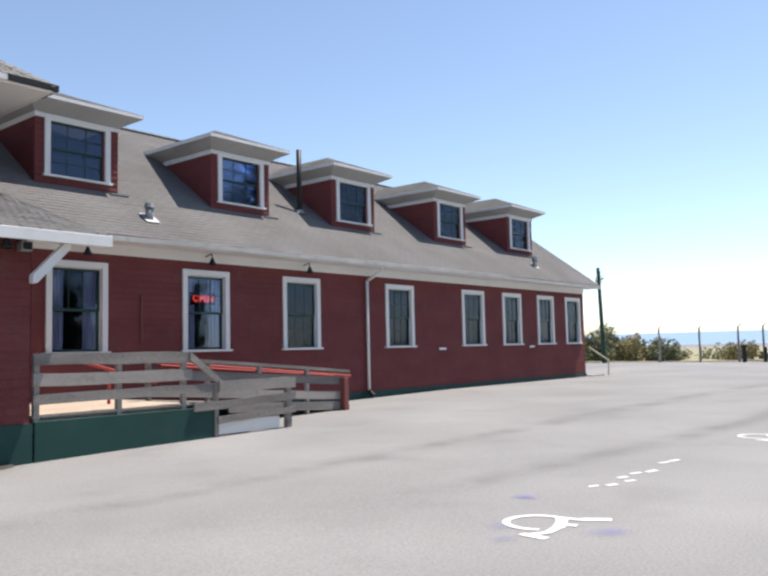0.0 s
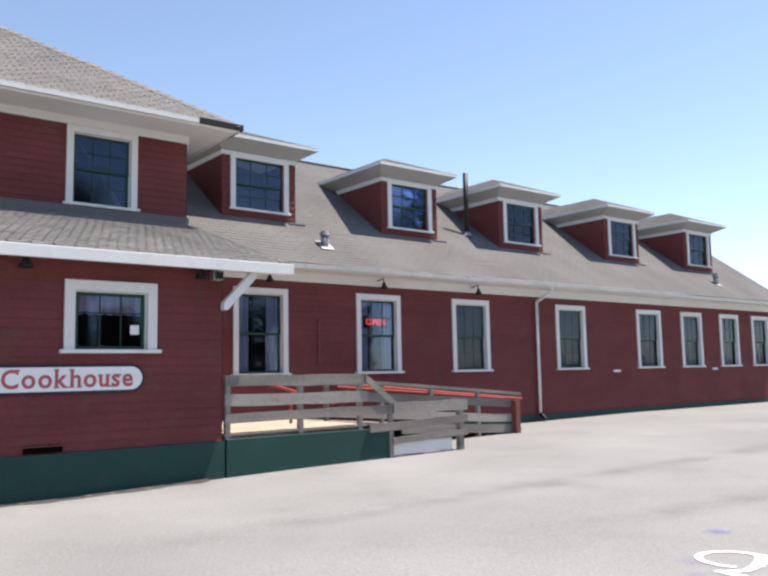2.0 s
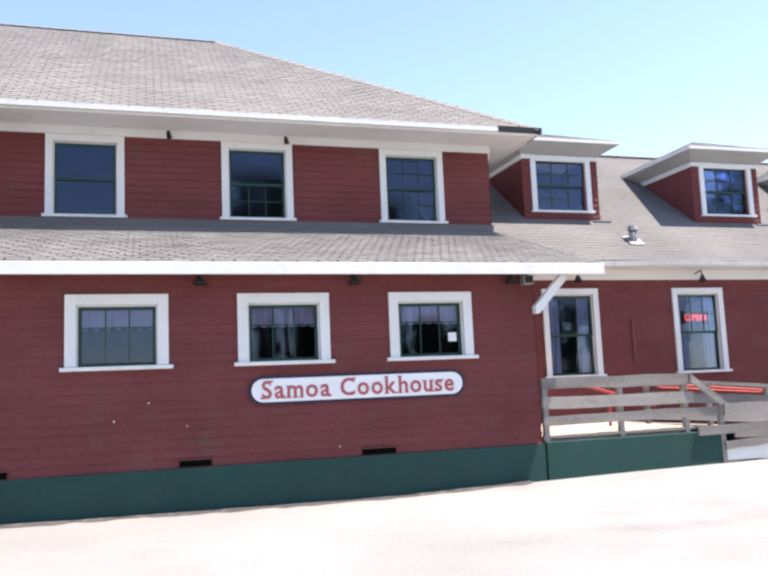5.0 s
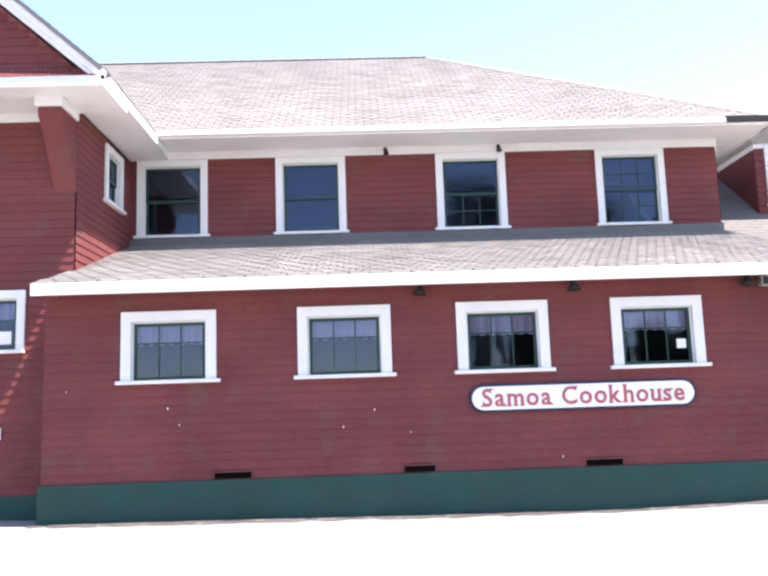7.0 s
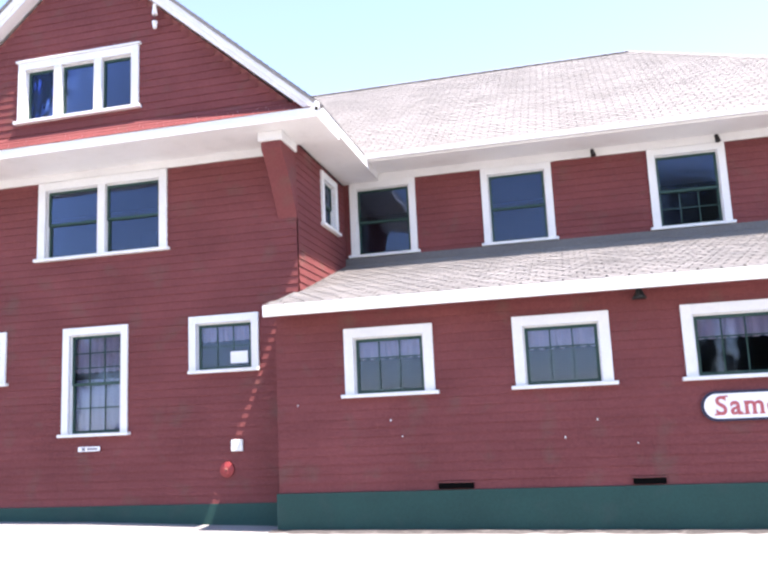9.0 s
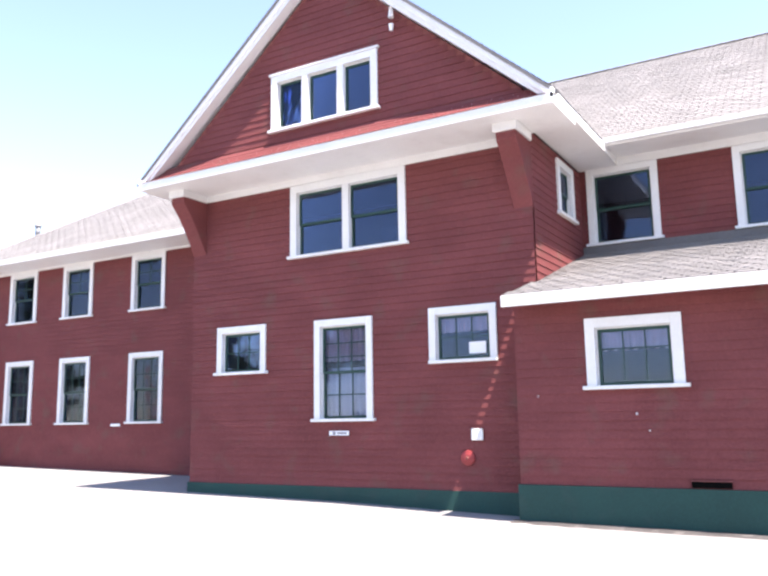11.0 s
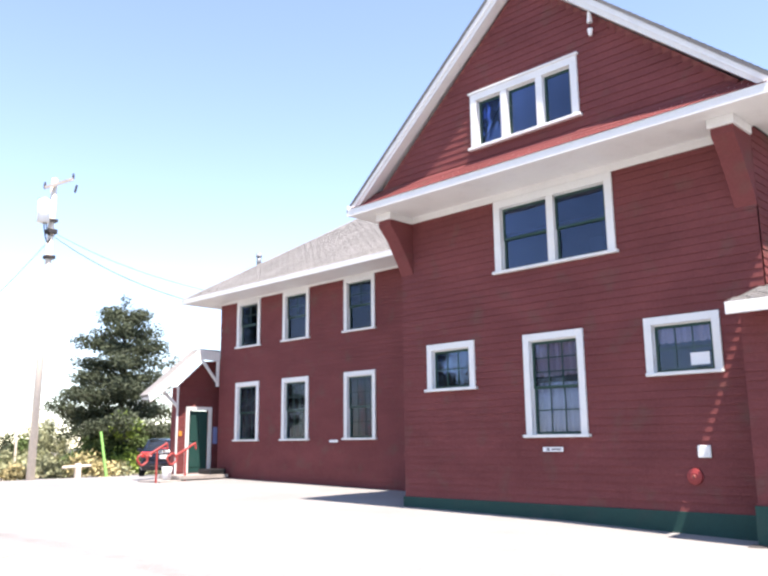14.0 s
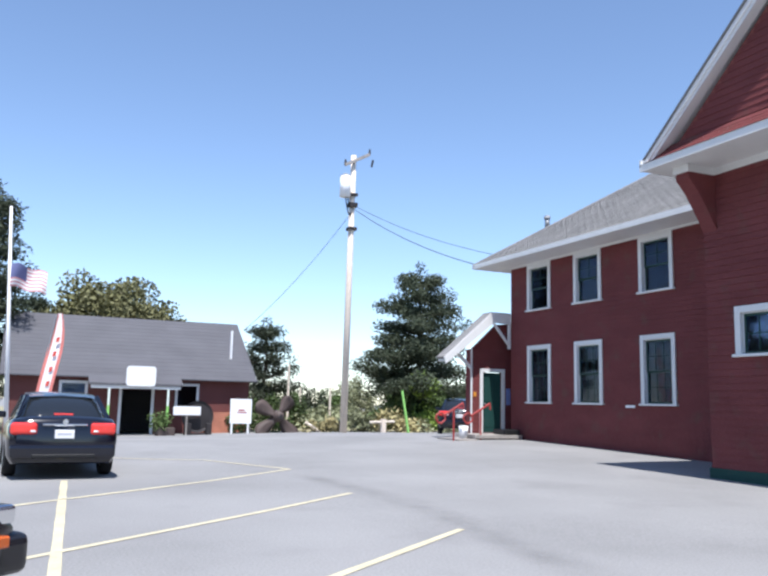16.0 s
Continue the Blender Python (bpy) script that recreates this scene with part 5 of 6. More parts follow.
# ---- vehicles ----
CAR_PAINT = material("black_blue_car_paint", (0.006, 0.007, 0.014), 0.12, 0.08, 6, 60, 0.0, spec=0.6)
SUV_PAINT = material("dark_grey_car_paint", (0.012, 0.012, 0.015), 0.25, 0.08, 6, 60, 0.0, spec=0.6)
TYRE = material("tyre_rubber", (0.014, 0.014, 0.015), 0.85, 0.2)
RIM = material("alloy_rim", (0.5, 0.5, 0.52), 0.3, 0.1, metal=0.9)
CHROME = material("chrome", (0.75, 0.76, 0.78), 0.12, 0.04, bump=0.0, metal=1.0)
TAIL = material("red_tail_lens", (0.75, 0.05, 0.04), 0.12, 0.15, 30, 80, 0.0, spec=0.7)
AMBER = material("amber_lens", (0.5, 0.1, 0.015), 0.15, 0.1, spec=0.6)
CAR_GLASS = material("dark_car_glass", (0.015, 0.018, 0.022), 0.05, 0.05, bump=0.0, spec=0.8)


def loft(sections, closed=True):
    bm = bmesh.new()
    rings = [[bm.verts.new(p) for p in s] for s in sections]
    n = len(rings[0])
    for a, b in zip(rings, rings[1:]):
        for i in range(n if closed else n - 1):
            j = (i + 1) % n
            bm.faces.new((a[i], a[j], b[j], b[i]))
    if closed:
        bm.faces.new(rings[0][::-1]), bm.faces.new(rings[-1])
    bmesh.ops.recalc_face_normals(bm, faces=bm.faces)
    return bm


def sedan(m, paint, label):
    """A four-door sedan; the rear lies at local x = 0, the nose at x = -4.75."""
    car = base("car", label, "car", m=m)
    W = 0.9

    def ring(x, zb, zt, w, crown=0.04):
        h = zt - zb
        half = [(0.90 * w, zb), (0.98 * w, zb + 0.18 * h), (w, zb + 0.5 * h), (0.985 * w, zb + 0.8 * h), (0.9 * w, zt - 0.02), (0.6 * w, zt + crown * 0.6), (0.0, zt + crown)]
        return [(x, y, z) for y, z in half] + [(x, -y, z) for y, z in half[-2::-1]]

    rows = [(0.0, 0.34, 0.86, 0.76), (-0.06, 0.28, 0.98, 0.85), (-0.25, 0.25, 1.03, 0.89), (-0.7, 0.22, 1.02, W), (-1.4, 0.2, 0.98, W), (-2.4, 0.2, 0.96, W), (-3.3, 0.2, 0.95, W), (-3.9, 0.22, 0.9, 0.89), (-4.45, 0.24, 0.78, 0.84), (-4.7, 0.3, 0.66, 0.72), (-4.76, 0.36, 0.58, 0.6)]
    body = part("body", loft([ring(*r) for r in rows]), paint, car, smooth=True)
    body.modifiers.new("soft", "BEVEL").width = 0.01

    def cab(x, zt, wb, wt):
        half = [(wb, 0.93), (wt + (wb - wt) * 0.35, 0.93 + (zt - 0.93) * 0.65), (wt, zt - 0.03), (wt * 0.6, zt + 0.015), (0, zt + 0.03)]
        return [(x, y, z) for y, z in half] + [(x, -y, z) for y, z in half[-2::-1]]

    part("cabin_glass", loft([cab(-0.42, 1.0, 0.72, 0.6), cab(-1.1, 1.38, 0.78, 0.57), cab(-1.5, 1.42, 0.8, 0.58), cab(-2.5, 1.43, 0.8, 0.58), cab(-2.9, 1.36, 0.79, 0.56), cab(-3.6, 0.97, 0.74, 0.6)]), CAR_GLASS, car, smooth=True)
    part("roof_panel", loft([[(x, y, z + 0.012 - 0.03 * (abs(y) / 0.58) ** 3) for y in (-0.58, -0.4, 0, 0.4, 0.58)] for x, z in ((-1.05, 1.385), (-1.5, 1.455), (-2.4, 1.47), (-2.85, 1.4))], False), paint, car, smooth=True)
    for s in (-1, 1):
        for x0, z0, x1, z1 in ((-0.42, 1.0, -1.08, 1.39), (-1.75, 0.95, -1.75, 1.4), (-3.6, 0.97, -2.88, 1.38)):
            part("pillar", tube(bmesh.new(), (x0, s * 0.745, z0), (x1, s * 0.6, z1), 0.045, sides=6), paint, car)
        lamp = bevelled(boxes((-0.12, 0.03, s * 0.63 - 0.22, s * 0.63 + 0.2, 0.75, 0.95)), 0.05, 3)
        part("tail_light", lamp, TAIL, car, "glossy red tail light")
        part("reverse_lens", bevelled(boxes((0.005, 0.036, s * 0.5 - 0.045, s * 0.5 + 0.045, 0.79, 0.83)), 0.01), SIGN_WHITE, car)
        part("reflector", bevelled(boxes((-0.06, 0.005, s * 0.62 - 0.12, s * 0.62 + 0.12, 0.46, 0.5)), 0.008), TAIL, car)
        part("mirror", bevelled(boxes((-3.15, -3.0, s * 0.97 - 0.1, s * 0.97 + 0.1, 0.95, 1.08)), 0.03, 2), paint, car)
        part("head_light", bevelled(boxes((-4.66, -4.4, s * 0.62 - 0.16, s * 0.62 + 0.16, 0.62, 0.74)), 0.03, 2), CHROME, car)
        part("side_marker", bevelled(boxes((-4.55, -4.25, s * 0.84 - 0.035, s * 0.84 + 0.035, 0.5, 0.57)), 0.01), AMBER, car, "amber side marker")
        for x in (-0.98, -3.78):
            wheel = new("wheel")
            wheel.parent = car
            wheel.matrix_basis = pose(x, s * 0.8, 0.32)
            bm = bmesh.new()
            prof = [(0.2, -0.1), (0.29, -0.11), (0.32, -0.07), (0.32, 0.07), (0.29, 0.11), (0.2, 0.1)]
            n = 24
            rg = [[bm.verts.new((r * math.cos(2 * math.pi * i / n), y, r * math.sin(2 * math.pi * i / n))) for i in range(n)] for r, y in prof]
            for a, b in zip(rg, rg[1:]):
                for i in range(n):
                    bm.faces.new((a[i], a[(i + 1) % n], b[(i + 1) % n], b[i]))
            part("tyre", bm, TYRE, wheel, smooth=True)
            bm = tube(bmesh.new(), (0, -0.08, 0), (0, 0.08, 0), 0.2, 0.2, 20)
            for k in range(5):
                a = 2 * math.pi * k / 5
                tube(bm, (0, s * 0.085, 0), (0.18 * math.cos(a), s * 0.09, 0.18 * math.sin(a)), 0.03, 0.02, 6)
            part("rim", bm, RIM, wheel)
    part("chrome_strip", bevelled(boxes((-0.01, 0.03, -0.36, 0.36, 0.9, 0.935)), 0.008), CHROME, car, "chrome strip over the number plate")
    part("badge", tube(bmesh.new(), (0.0, 0.0, 0.97), (0.03, 0.0, 0.97), 0.045, sides=14), CHROME, car)
    pl = part("number_plate", bevelled(boxes((-0.01, 0.024, -0.155, 0.155, 0.69, 0.835)), 0.004), SIGN_WHITE, car, "white number plate with a plain bar")
    part("plate_bar", boxes((0.0245, 0.027, -0.11, 0.11, 0.745, 0.78)), material("pale_plate_print", (0.5, 0.5, 0.55), 0.6), pl)
    part("rear_bumper", bevelled(boxes((-0.3, 0.05, -0.84, 0.84, 0.36, 0.58)), 0.05, 3), paint, car)
    part("bumper_insert", bevelled(boxes((0.03, 0.058, -0.5, 0.5, 0.37, 0.43)), 0.01), BLACK, car)
    part("brake_light", bevelled(boxes((-0.62, -0.5, -0.16, 0.16, 1.06, 1.1)), 0.008), TAIL, car)
    part("front_bumper", bevelled(boxes((-4.8, -4.5, -0.78, 0.78, 0.3, 0.56)), 0.07, 3), paint, car)
    return car


sedan(pose(-18.75, -11.2, ground_z(-19, -11.2), 0, 0, 1.5), CAR_PAINT, "dark blue-black sedan parked on the asphalt")
sedan(pose(-7.25, -16.06, ground_z(-9, -14.5), 0, 0, -50.7), SUV_PAINT, "dark grey car parked with its nose towards the lot")

sedan(pose(-32.4, 4.45, ground_z(-33, 4.5) - 0.02, 0, 0, -30), CAR_PAINT, "dark car parked behind the porch under the pine")

# ---- gift shop ----
SHOP_RED = material("brown_red_wall", (0.13, 0.045, 0.04), 0.8, 0.2, 8, 30, 0.2)
SHOP_ROOF = material("dark_grey_composition_roof", (0.1, 0.098, 0.108), 0.9, 0.2, 6, 40, 0.3, island=0.15)
POST_PAINT = material("pale_green_white_post", (0.72, 0.78, 0.7), 0.6, 0.08)
LIME = material("lime_green_paint", (0.3, 0.62, 0.16), 0.55, 0.1)
BRICK = material("orange_brick", (0.42, 0.17, 0.11), 0.85, 0.3, 20, 60, 0.3)
SX, SY0, SY1, SG = -43.6, -12.4, -1.3, -0.34
shop = base("gift_shop", "low brown-red shop with a long dark grey roof", "building")
holes = [(-5.98 + 12.4 - 1.5, -5.98 + 12.4, SG, 1.75), (2.3, 3.35, 0.9, 2.0), (7.5, 8.55, 0.9, 2.0)]
bm = bmesh.new()
for a, b, c, d in cells(0.0, SY1 - SY0, SG, 2.4, holes):
    box(bm, SX - 0.2, SX, SY0 + a, SY0 + b, c, d)
part("front_wall", bm, SHOP_RED, shop)
bm = boxes((SX - 8, SX - 0.2, SY0, SY0 + 0.2, SG, 2.4), (SX - 8, SX - 0.2, SY1 - 0.2, SY1, SG, 2.4), (SX - 8.2, SX - 8, SY0, SY1, SG, 2.4))
prism(bm, [(SX - 8, 2.4), (SX, 2.4), (SX - 4.1, 5.35)], "y", SY1 - 0.2, SY1)
part("side_walls", bm, SHOP_RED, shop)
part("back_room", boxes((SX - 3, SX - 2.9, SY0 + 0.2, SY1 - 0.2, SG, 2.4)), ROOM_SHADE, shop)
for sgn, xe in ((1, SX + 0.45), (-1, SX - 8.6)):
    xr = SX - 4.1
    L = math.hypot(xe - xr, 5.5 - 2.3)
    n = 16
    for k in range(n):
        bm = bmesh.new()
        f0, f1 = k / n, (k + 1.06) / n
        y = SY0 - 0.3
        while y < SY1 + 0.3:
            w = SY1 + 0.3 - y
            v = [bm.verts.new((xe + (xr - xe) * f, yy, 2.3 + 3.2 * f + dz)) for f, yy, dz in ((f0, y, 0.016), (f0, y + w - 0.005, 0.016), (f1, y + w - 0.005, 0.008), (f1, y, 0.008))]
            lo = [bm.verts.new(p.co - Vector((0, 0, 0.06))) for p in v]
            bm.faces.new(v), bm.faces.new((v[0], lo[0], lo[1], v[1]))
            bm.faces.new((lo[3], lo[2], lo[1], lo[0]))
            y += w + 0.001
        part("roof_course", bm, SHOP_ROOF, shop)
# porch roof over the door with posts
bm = bmesh.new()
slab(bm, [(SX - 1.2, -9.0, 3.1), (SX + 1.15, -9.0, 2.02), (SX + 1.15, -4.8, 2.02), (SX - 1.2, -4.8, 3.1)], 0.1)
part("porch_roof", bm, SHOP_ROOF, shop, "lower roof over the shop door")
part("porch_beam", boxes((SX + 1.0, SX + 1.1, -8.9, -4.9, 1.78, 1.93)), WHITE, shop)
for y in (-8.1, -5.45):
    p = part("porch_post", boxes((SX + 1.0, SX + 1.1, y - 0.045, y + 0.045, SG + 1.35, 1.78)), POST_PAINT, shop)
    part("post_foot", boxes((SX + 0.995, SX + 1.105, y - 0.05, y + 0.05, SG - 0.05, SG + 1.35)), LIME, p, "lime green lower post")
bm = bmesh.new()
prism(bm, [(-6.75 + sx * (0.66 - 0.14 * (1 - math.cos(a)) if q else 0.66 - 0.14 * (1 - math.sin(a))), 2.36 + sz * (0.46 - 0.14 * (1 - math.sin(a)) if q else 0.46 - 0.14 * (1 - math.cos(a)))) for sx, sz, q in ((1, 1, True), (-1, 1, False), (-1, -1, True), (1, -1, False)) for a in (0.0, 0.5, 1.05, math.pi / 2)], "y", -0.03, 0.03)
roof_sign = part("roof_sign", bm, SIGN_WHITE, shop, "blank white sign board with rounded ends")
roof_sign.matrix_basis = pose(SX + 1.25, 0, 0, 0, 0, 90)
for y0, y1 in ((-10.2, -8.95), (-4.95, -3.8)):
    w = part("shop_window", boxes((SX + 0.002, SX + 0.06, y0, y0 + 0.12, 0.85, 2.1), (SX + 0.002, SX + 0.06, y1 - 0.12, y1, 0.85, 2.1), (SX + 0.002, SX + 0.06, y0 + 0.12, y1 - 0.12, 1.98, 2.1), (SX + 0.002, SX + 0.08, y0 + 0.12, y1 - 0.12, 0.85, 0.95)), WHITE, shop)
    part("pane", boxes((SX - 0.06, SX - 0.05, y0, y1, 0.85, 2.05)), GLASS, w)
d = part("door_frame", boxes((SX + 0.002, SX + 0.06, -7.55, -7.42, SG, 1.8), (SX + 0.002, SX + 0.06, -6.06, -5.93, SG, 1.8)), WHITE, shop)
part("roof_pipe", tube(bmesh.new(), (SX - 1.2, -2.0, 3.45), (SX - 1.2, -2.0, 4.9), 0.06), SIGN_WHITE, shop, "white pipe on the roof")
part("brick_base", boxes((SX + 0.01, SX + 0.25, -3.5, -1.35, SG, 0.75)), BRICK, shop)

# ---- things by the shop ----
IRON = material("dark_rusty_iron", (0.03, 0.026, 0.027), 0.7, 0.3, 20, 60, 0.3)
BRONZE = material("weathered_bronze", (0.085, 0.062, 0.055), 0.6, 0.3, 8, 40, 0.2)
IX = -42.0
wheelset = base("iron_wheel_display", "large dark iron wheel standing as a display", "machinery")
n = 28
bm = bmesh.new()
prof = [(0.05, -0.12), (0.6, -0.08), (0.7, -0.14), (0.74, 0.14), (0.62, 0.08), (0.05, 0.12)]
rg = [[bm.verts.new((x, r * math.cos(2 * math.pi * i / n), r * math.sin(2 * math.pi * i / n))) for i in range(n)] for r, x in prof]
for a, b in zip(rg, rg[1:]):
    for i in range(n):
        bm.faces.new((a[i], a[(i + 1) % n], b[(i + 1) % n], b[i]))
disc = part("disc", bm, IRON, wheelset)
disc.matrix_basis = pose(IX, -4.15, 0.56)
part("mount", bevelled(boxes((IX - 0.3, IX + 0.3, -4.7, -4.45, -0.4, 0.25), (IX - 0.3, IX + 0.3, -3.75, -3.5, -0.4, 0.25), (IX - 0.15, IX + 0.15, -4.45, -3.75, -0.38, -0.2)), 0.02), IRON, wheelset)
bs = base("arrow_board", "small blank white board fixed before the iron wheel", "sign")
part("board", bevelled(boxes((-0.63, 0.63, -0.02, 0.02, -0.2, 0.2)), 0.012), SIGN_WHITE, bs)
bs.matrix_basis = pose(IX + 0.35, -4.7, 0.82, 0, 0, 90)
part("stake", boxes((-0.04, 0.04, -0.01, 0.06, -1.15, -0.2)), GREY_WOOD, bs)
planter = base("planter", "stone planter with a small leafy shrub", "planter")
part("tub", bevelled(boxes((IX - 0.35, IX + 0.35, -6.0, -5.2, -0.4, 0.05)), 0.04, 2), BRONZE, planter)
board_sign = base("standing_sign", "white board on two short posts with unreadable print", "sign")
part("board", bevelled(boxes((IX - 0.03, IX + 0.02, -2.6, -1.55, 0.25, 1.42)), 0.01), SIGN_WHITE, board_sign)
for y in (-2.5, -1.7):
    part("leg", boxes((IX - 0.04, IX + 0.03, y - 0.04, y + 0.04, -0.4, 0.248)), SIGN_WHITE, board_sign)
part("print_bar", boxes((IX + 0.021, IX + 0.025, -2.25, -1.8, 0.75, 0.8), (IX + 0.021, IX + 0.025, -2.2, -1.9, 0.85, 0.92)), RAIL_RED, board_sign)


def blade(bm, root, tip, wide, lean):
    root, tip = Vector(root), Vector(tip)
    d = (tip - root)
    side = Vector((0.35, 0, 0)) + d.normalized().cross(Vector((1, 0, 0)))
    side.normalize()
    nrm = d.normalized().cross(side)
    rows = []
    for i in range(9):
        f = i / 8
        w = wide * (0.3 + 1.35 * f) * math.sqrt(max(0.02, 1 - f ** 4)) * 0.62
        c = root + d * f + nrm * 0.12 * math.sin(f * 3)
        rows.append([bm.verts.new(c + side * w * k + nrm * (h + 0.12 * k * lean)) for k, h in ((-1, 0), (-0.3, 0.04), (0.3, 0.04), (1, 0), (0.3, -0.04), (-0.3, -0.04))])
    for a, b in zip(rows, rows[1:]):
        for k in range(6):
            bm.faces.new((a[k], a[(k + 1) % 6], b[(k + 1) % 6], b[k]))
    bm.faces.new(rows[-1]), bm.faces.new(rows[0][::-1])
    bmesh.ops.recalc_face_normals(bm, faces=bm.faces)
    return bm


prop = base("ship_propeller", "large weathered bronze ship propeller standing on the ground", "propeller")
PC = Vector((IX, -0.2, 0.62))
part("hub", tube(tube(bmesh.new(), PC + Vector((-0.35, 0, 0)), PC + Vector((0.25, 0, 0)), 0.3, 0.25, 18), PC + Vector((0.25, 0, 0)), PC + Vector((0.38, 0, 0)), 0.2, 0.16, 18), BRONZE, prop, smooth=True)
part("bore", tube(bmesh.new(), PC + Vector((0.37, 0, 0)), PC + Vector((0.39, 0, 0)), 0.1, sides=14), IRON, prop)
for dy, dz in ((0.62, 0.95), (-1.15, 0.55), (-1.0, -0.95), (0.95, -0.98)):
    v = Vector((0, dy, dz))
    part("blade", blade(bmesh.new(), PC + v.normalized() * 0.2, PC + v, 0.52, 1), BRONZE, prop, smooth=True)
lean_post = thing("leaning_timber", bevelled(tube(bmesh.new(), (IX, 1.2, 0.35), (IX + 0.3, 2.2, -0.3), 0.09, sides=4), 0.01), POLE_WOOD, "pale weathered timber leaning at the lot edge", "timber")
stub = base("timber_posts", "low pale weathered timber post with a rail", "post")
part("post", boxes((-39.6, -39.4, 4.2, 4.42, -0.4, 0.62)), POLE_WOOD, stub)
part("rail", tube(bmesh.new(), (-39.5, 3.6, 0.45), (-39.5, 4.9, 0.5), 0.06), POLE_WOOD, stub)
thing("green_marker_post", tube(bmesh.new(), (-39.2, 5.6, -0.4), (-39.2, 5.15, 2.0), 0.06), LIME, "thin leaning bright green marker post", "post")
for x, y, z in ((-46, 1.55, 3.4), (-46, 4.0, 2.2), (-50, 3.6, 2.2)):
    thing("grey_stake", tube(bmesh.new(), (x, y, -0.5), (x, y, z), 0.07, 0.05), POLE_WOOD, "pale thin stake among shrubs", "post", group="stakes")

# flagpole, flag and feather banner
flag = base("flagpole", "white flagpole with a red and white striped flag", "flagpole")
part("pole", tube(bmesh.new(), (-36, -12.18, -0.3), (-36, -12.68, 8.3), 0.09, 0.05), SIGN_WHITE, flag, smooth=True)


def waved(x, y0, z0, dy, dz, rows, cols, mat_of):
    out = {}
    for j in range(rows):
        for i in range(cols):
            bm = out.setdefault(mat_of(i / cols, j / rows), bmesh.new())
            q = []
            for a, b in ((i, j), (i + 1, j), (i + 1, j + 1), (i, j + 1)):
                u, v = a / cols, b / rows
                q.append(bm.verts.new((x + 0.14 * math.sin(u * 7 + v * 2), y0 + dy * u, z0 - dz * v - 0.25 * u * u + 0.05 * math.sin(u * 9))))
            bm.faces.new(q)
    return out


FLAG_BLUE = material("flag_blue_cloth", (0.12, 0.13, 0.26), 0.8, 0.1)
FLAG_RED = material("flag_red_cloth", (0.6, 0.3, 0.3), 0.8, 0.1)
for mat, bm in waved(-36, -12.5, 6.15, 1.25, 0.85, 13, 16, lambda u, v: FLAG_BLUE if u < 0.42 and v < 0.54 else (FLAG_RED if int(v * 13) % 2 == 0 else SIGN_WHITE)).items():
    bmesh.ops.remove_doubles(bm, verts=bm.verts, dist=0.001)
    part("flag_cloth", bm, mat, flag, smooth=True)
banner = base("feather_banner", "tall red and white feather banner on a bent pole", "banner")
bm = bmesh.new()
rows = []
for i in range(15):
    f = i / 14
    z = 0.4 + 3.95 * f
    lean = 0.55 * f ** 1.3
    w = 0.52 * (1 - 0.75 * max(0, (f - 0.6) / 0.4) ** 2)
    rows.append([bm.verts.new((-35.0 + 0.05 * math.sin(f * 5), -11.35 + lean + k * w - 0.15 * (1 - f), z)) for k in (0, 0.2, 0.5, 0.8, 1)])
edge = bmesh.new()
for a, b in zip(rows, rows[1:]):
    for k in range(4):
        quad = (a[k], a[k + 1], b[k + 1], b[k])
        if k in (1, 2):
            bm.faces.new(quad)
        else:
            edge.faces.new([edge.verts.new(v.co) for v in quad])
part("banner_border", edge, material("red_banner_border", (0.62, 0.2, 0.17), 0.8, 0.15), banner, "red printed border", smooth=True)
part("banner_cloth", bm, material("salmon_banner_cloth", (0.82, 0.76, 0.74), 0.8, 0.12, 10, 40, 0.05), banner, smooth=True)
PRINT_RED = material("banner_red_print", (0.6, 0.09, 0.07), 0.8, 0.1)
for i, f in enumerate((0.2, 0.33, 0.46, 0.6, 0.73)):
    z, lean = 0.4 + 3.95 * f, 0.55 * f ** 1.3
    bm = bmesh.new()
    prism(bm, [(-11.35 + lean + 0.16, z), (-11.35 + lean + 0.27, z + 0.03), (-11.35 + lean + 0.3, z + 0.2), (-11.35 + lean + 0.19, z + 0.18)], "x", -34.93, -34.92)
    part("print_block", bm, PRINT_RED, banner)
part("banner_pole", tube(bmesh.new(), (-35.02, -11.55, -0.3), (-35.02, -10.85, 4.3), 0.025), GALV, banner)

# ---- utility pole and wires ----
UX, UY, UZ0, UZ1 = -39.0, 2.03, -0.3, 13.35
util = base("utility_pole", "tall pale wooden utility pole with a transformer", "utility pole")
DXY = 0.14
part("shaft", tube(bmesh.new(), (UX, UY, UZ0), (UX, UY + DXY, UZ1), 0.175, 0.125, 14), POLE_WOOD, util, smooth=True)


def on_pole(z):
    return UY + DXY * (z - UZ0) / (UZ1 - UZ0)


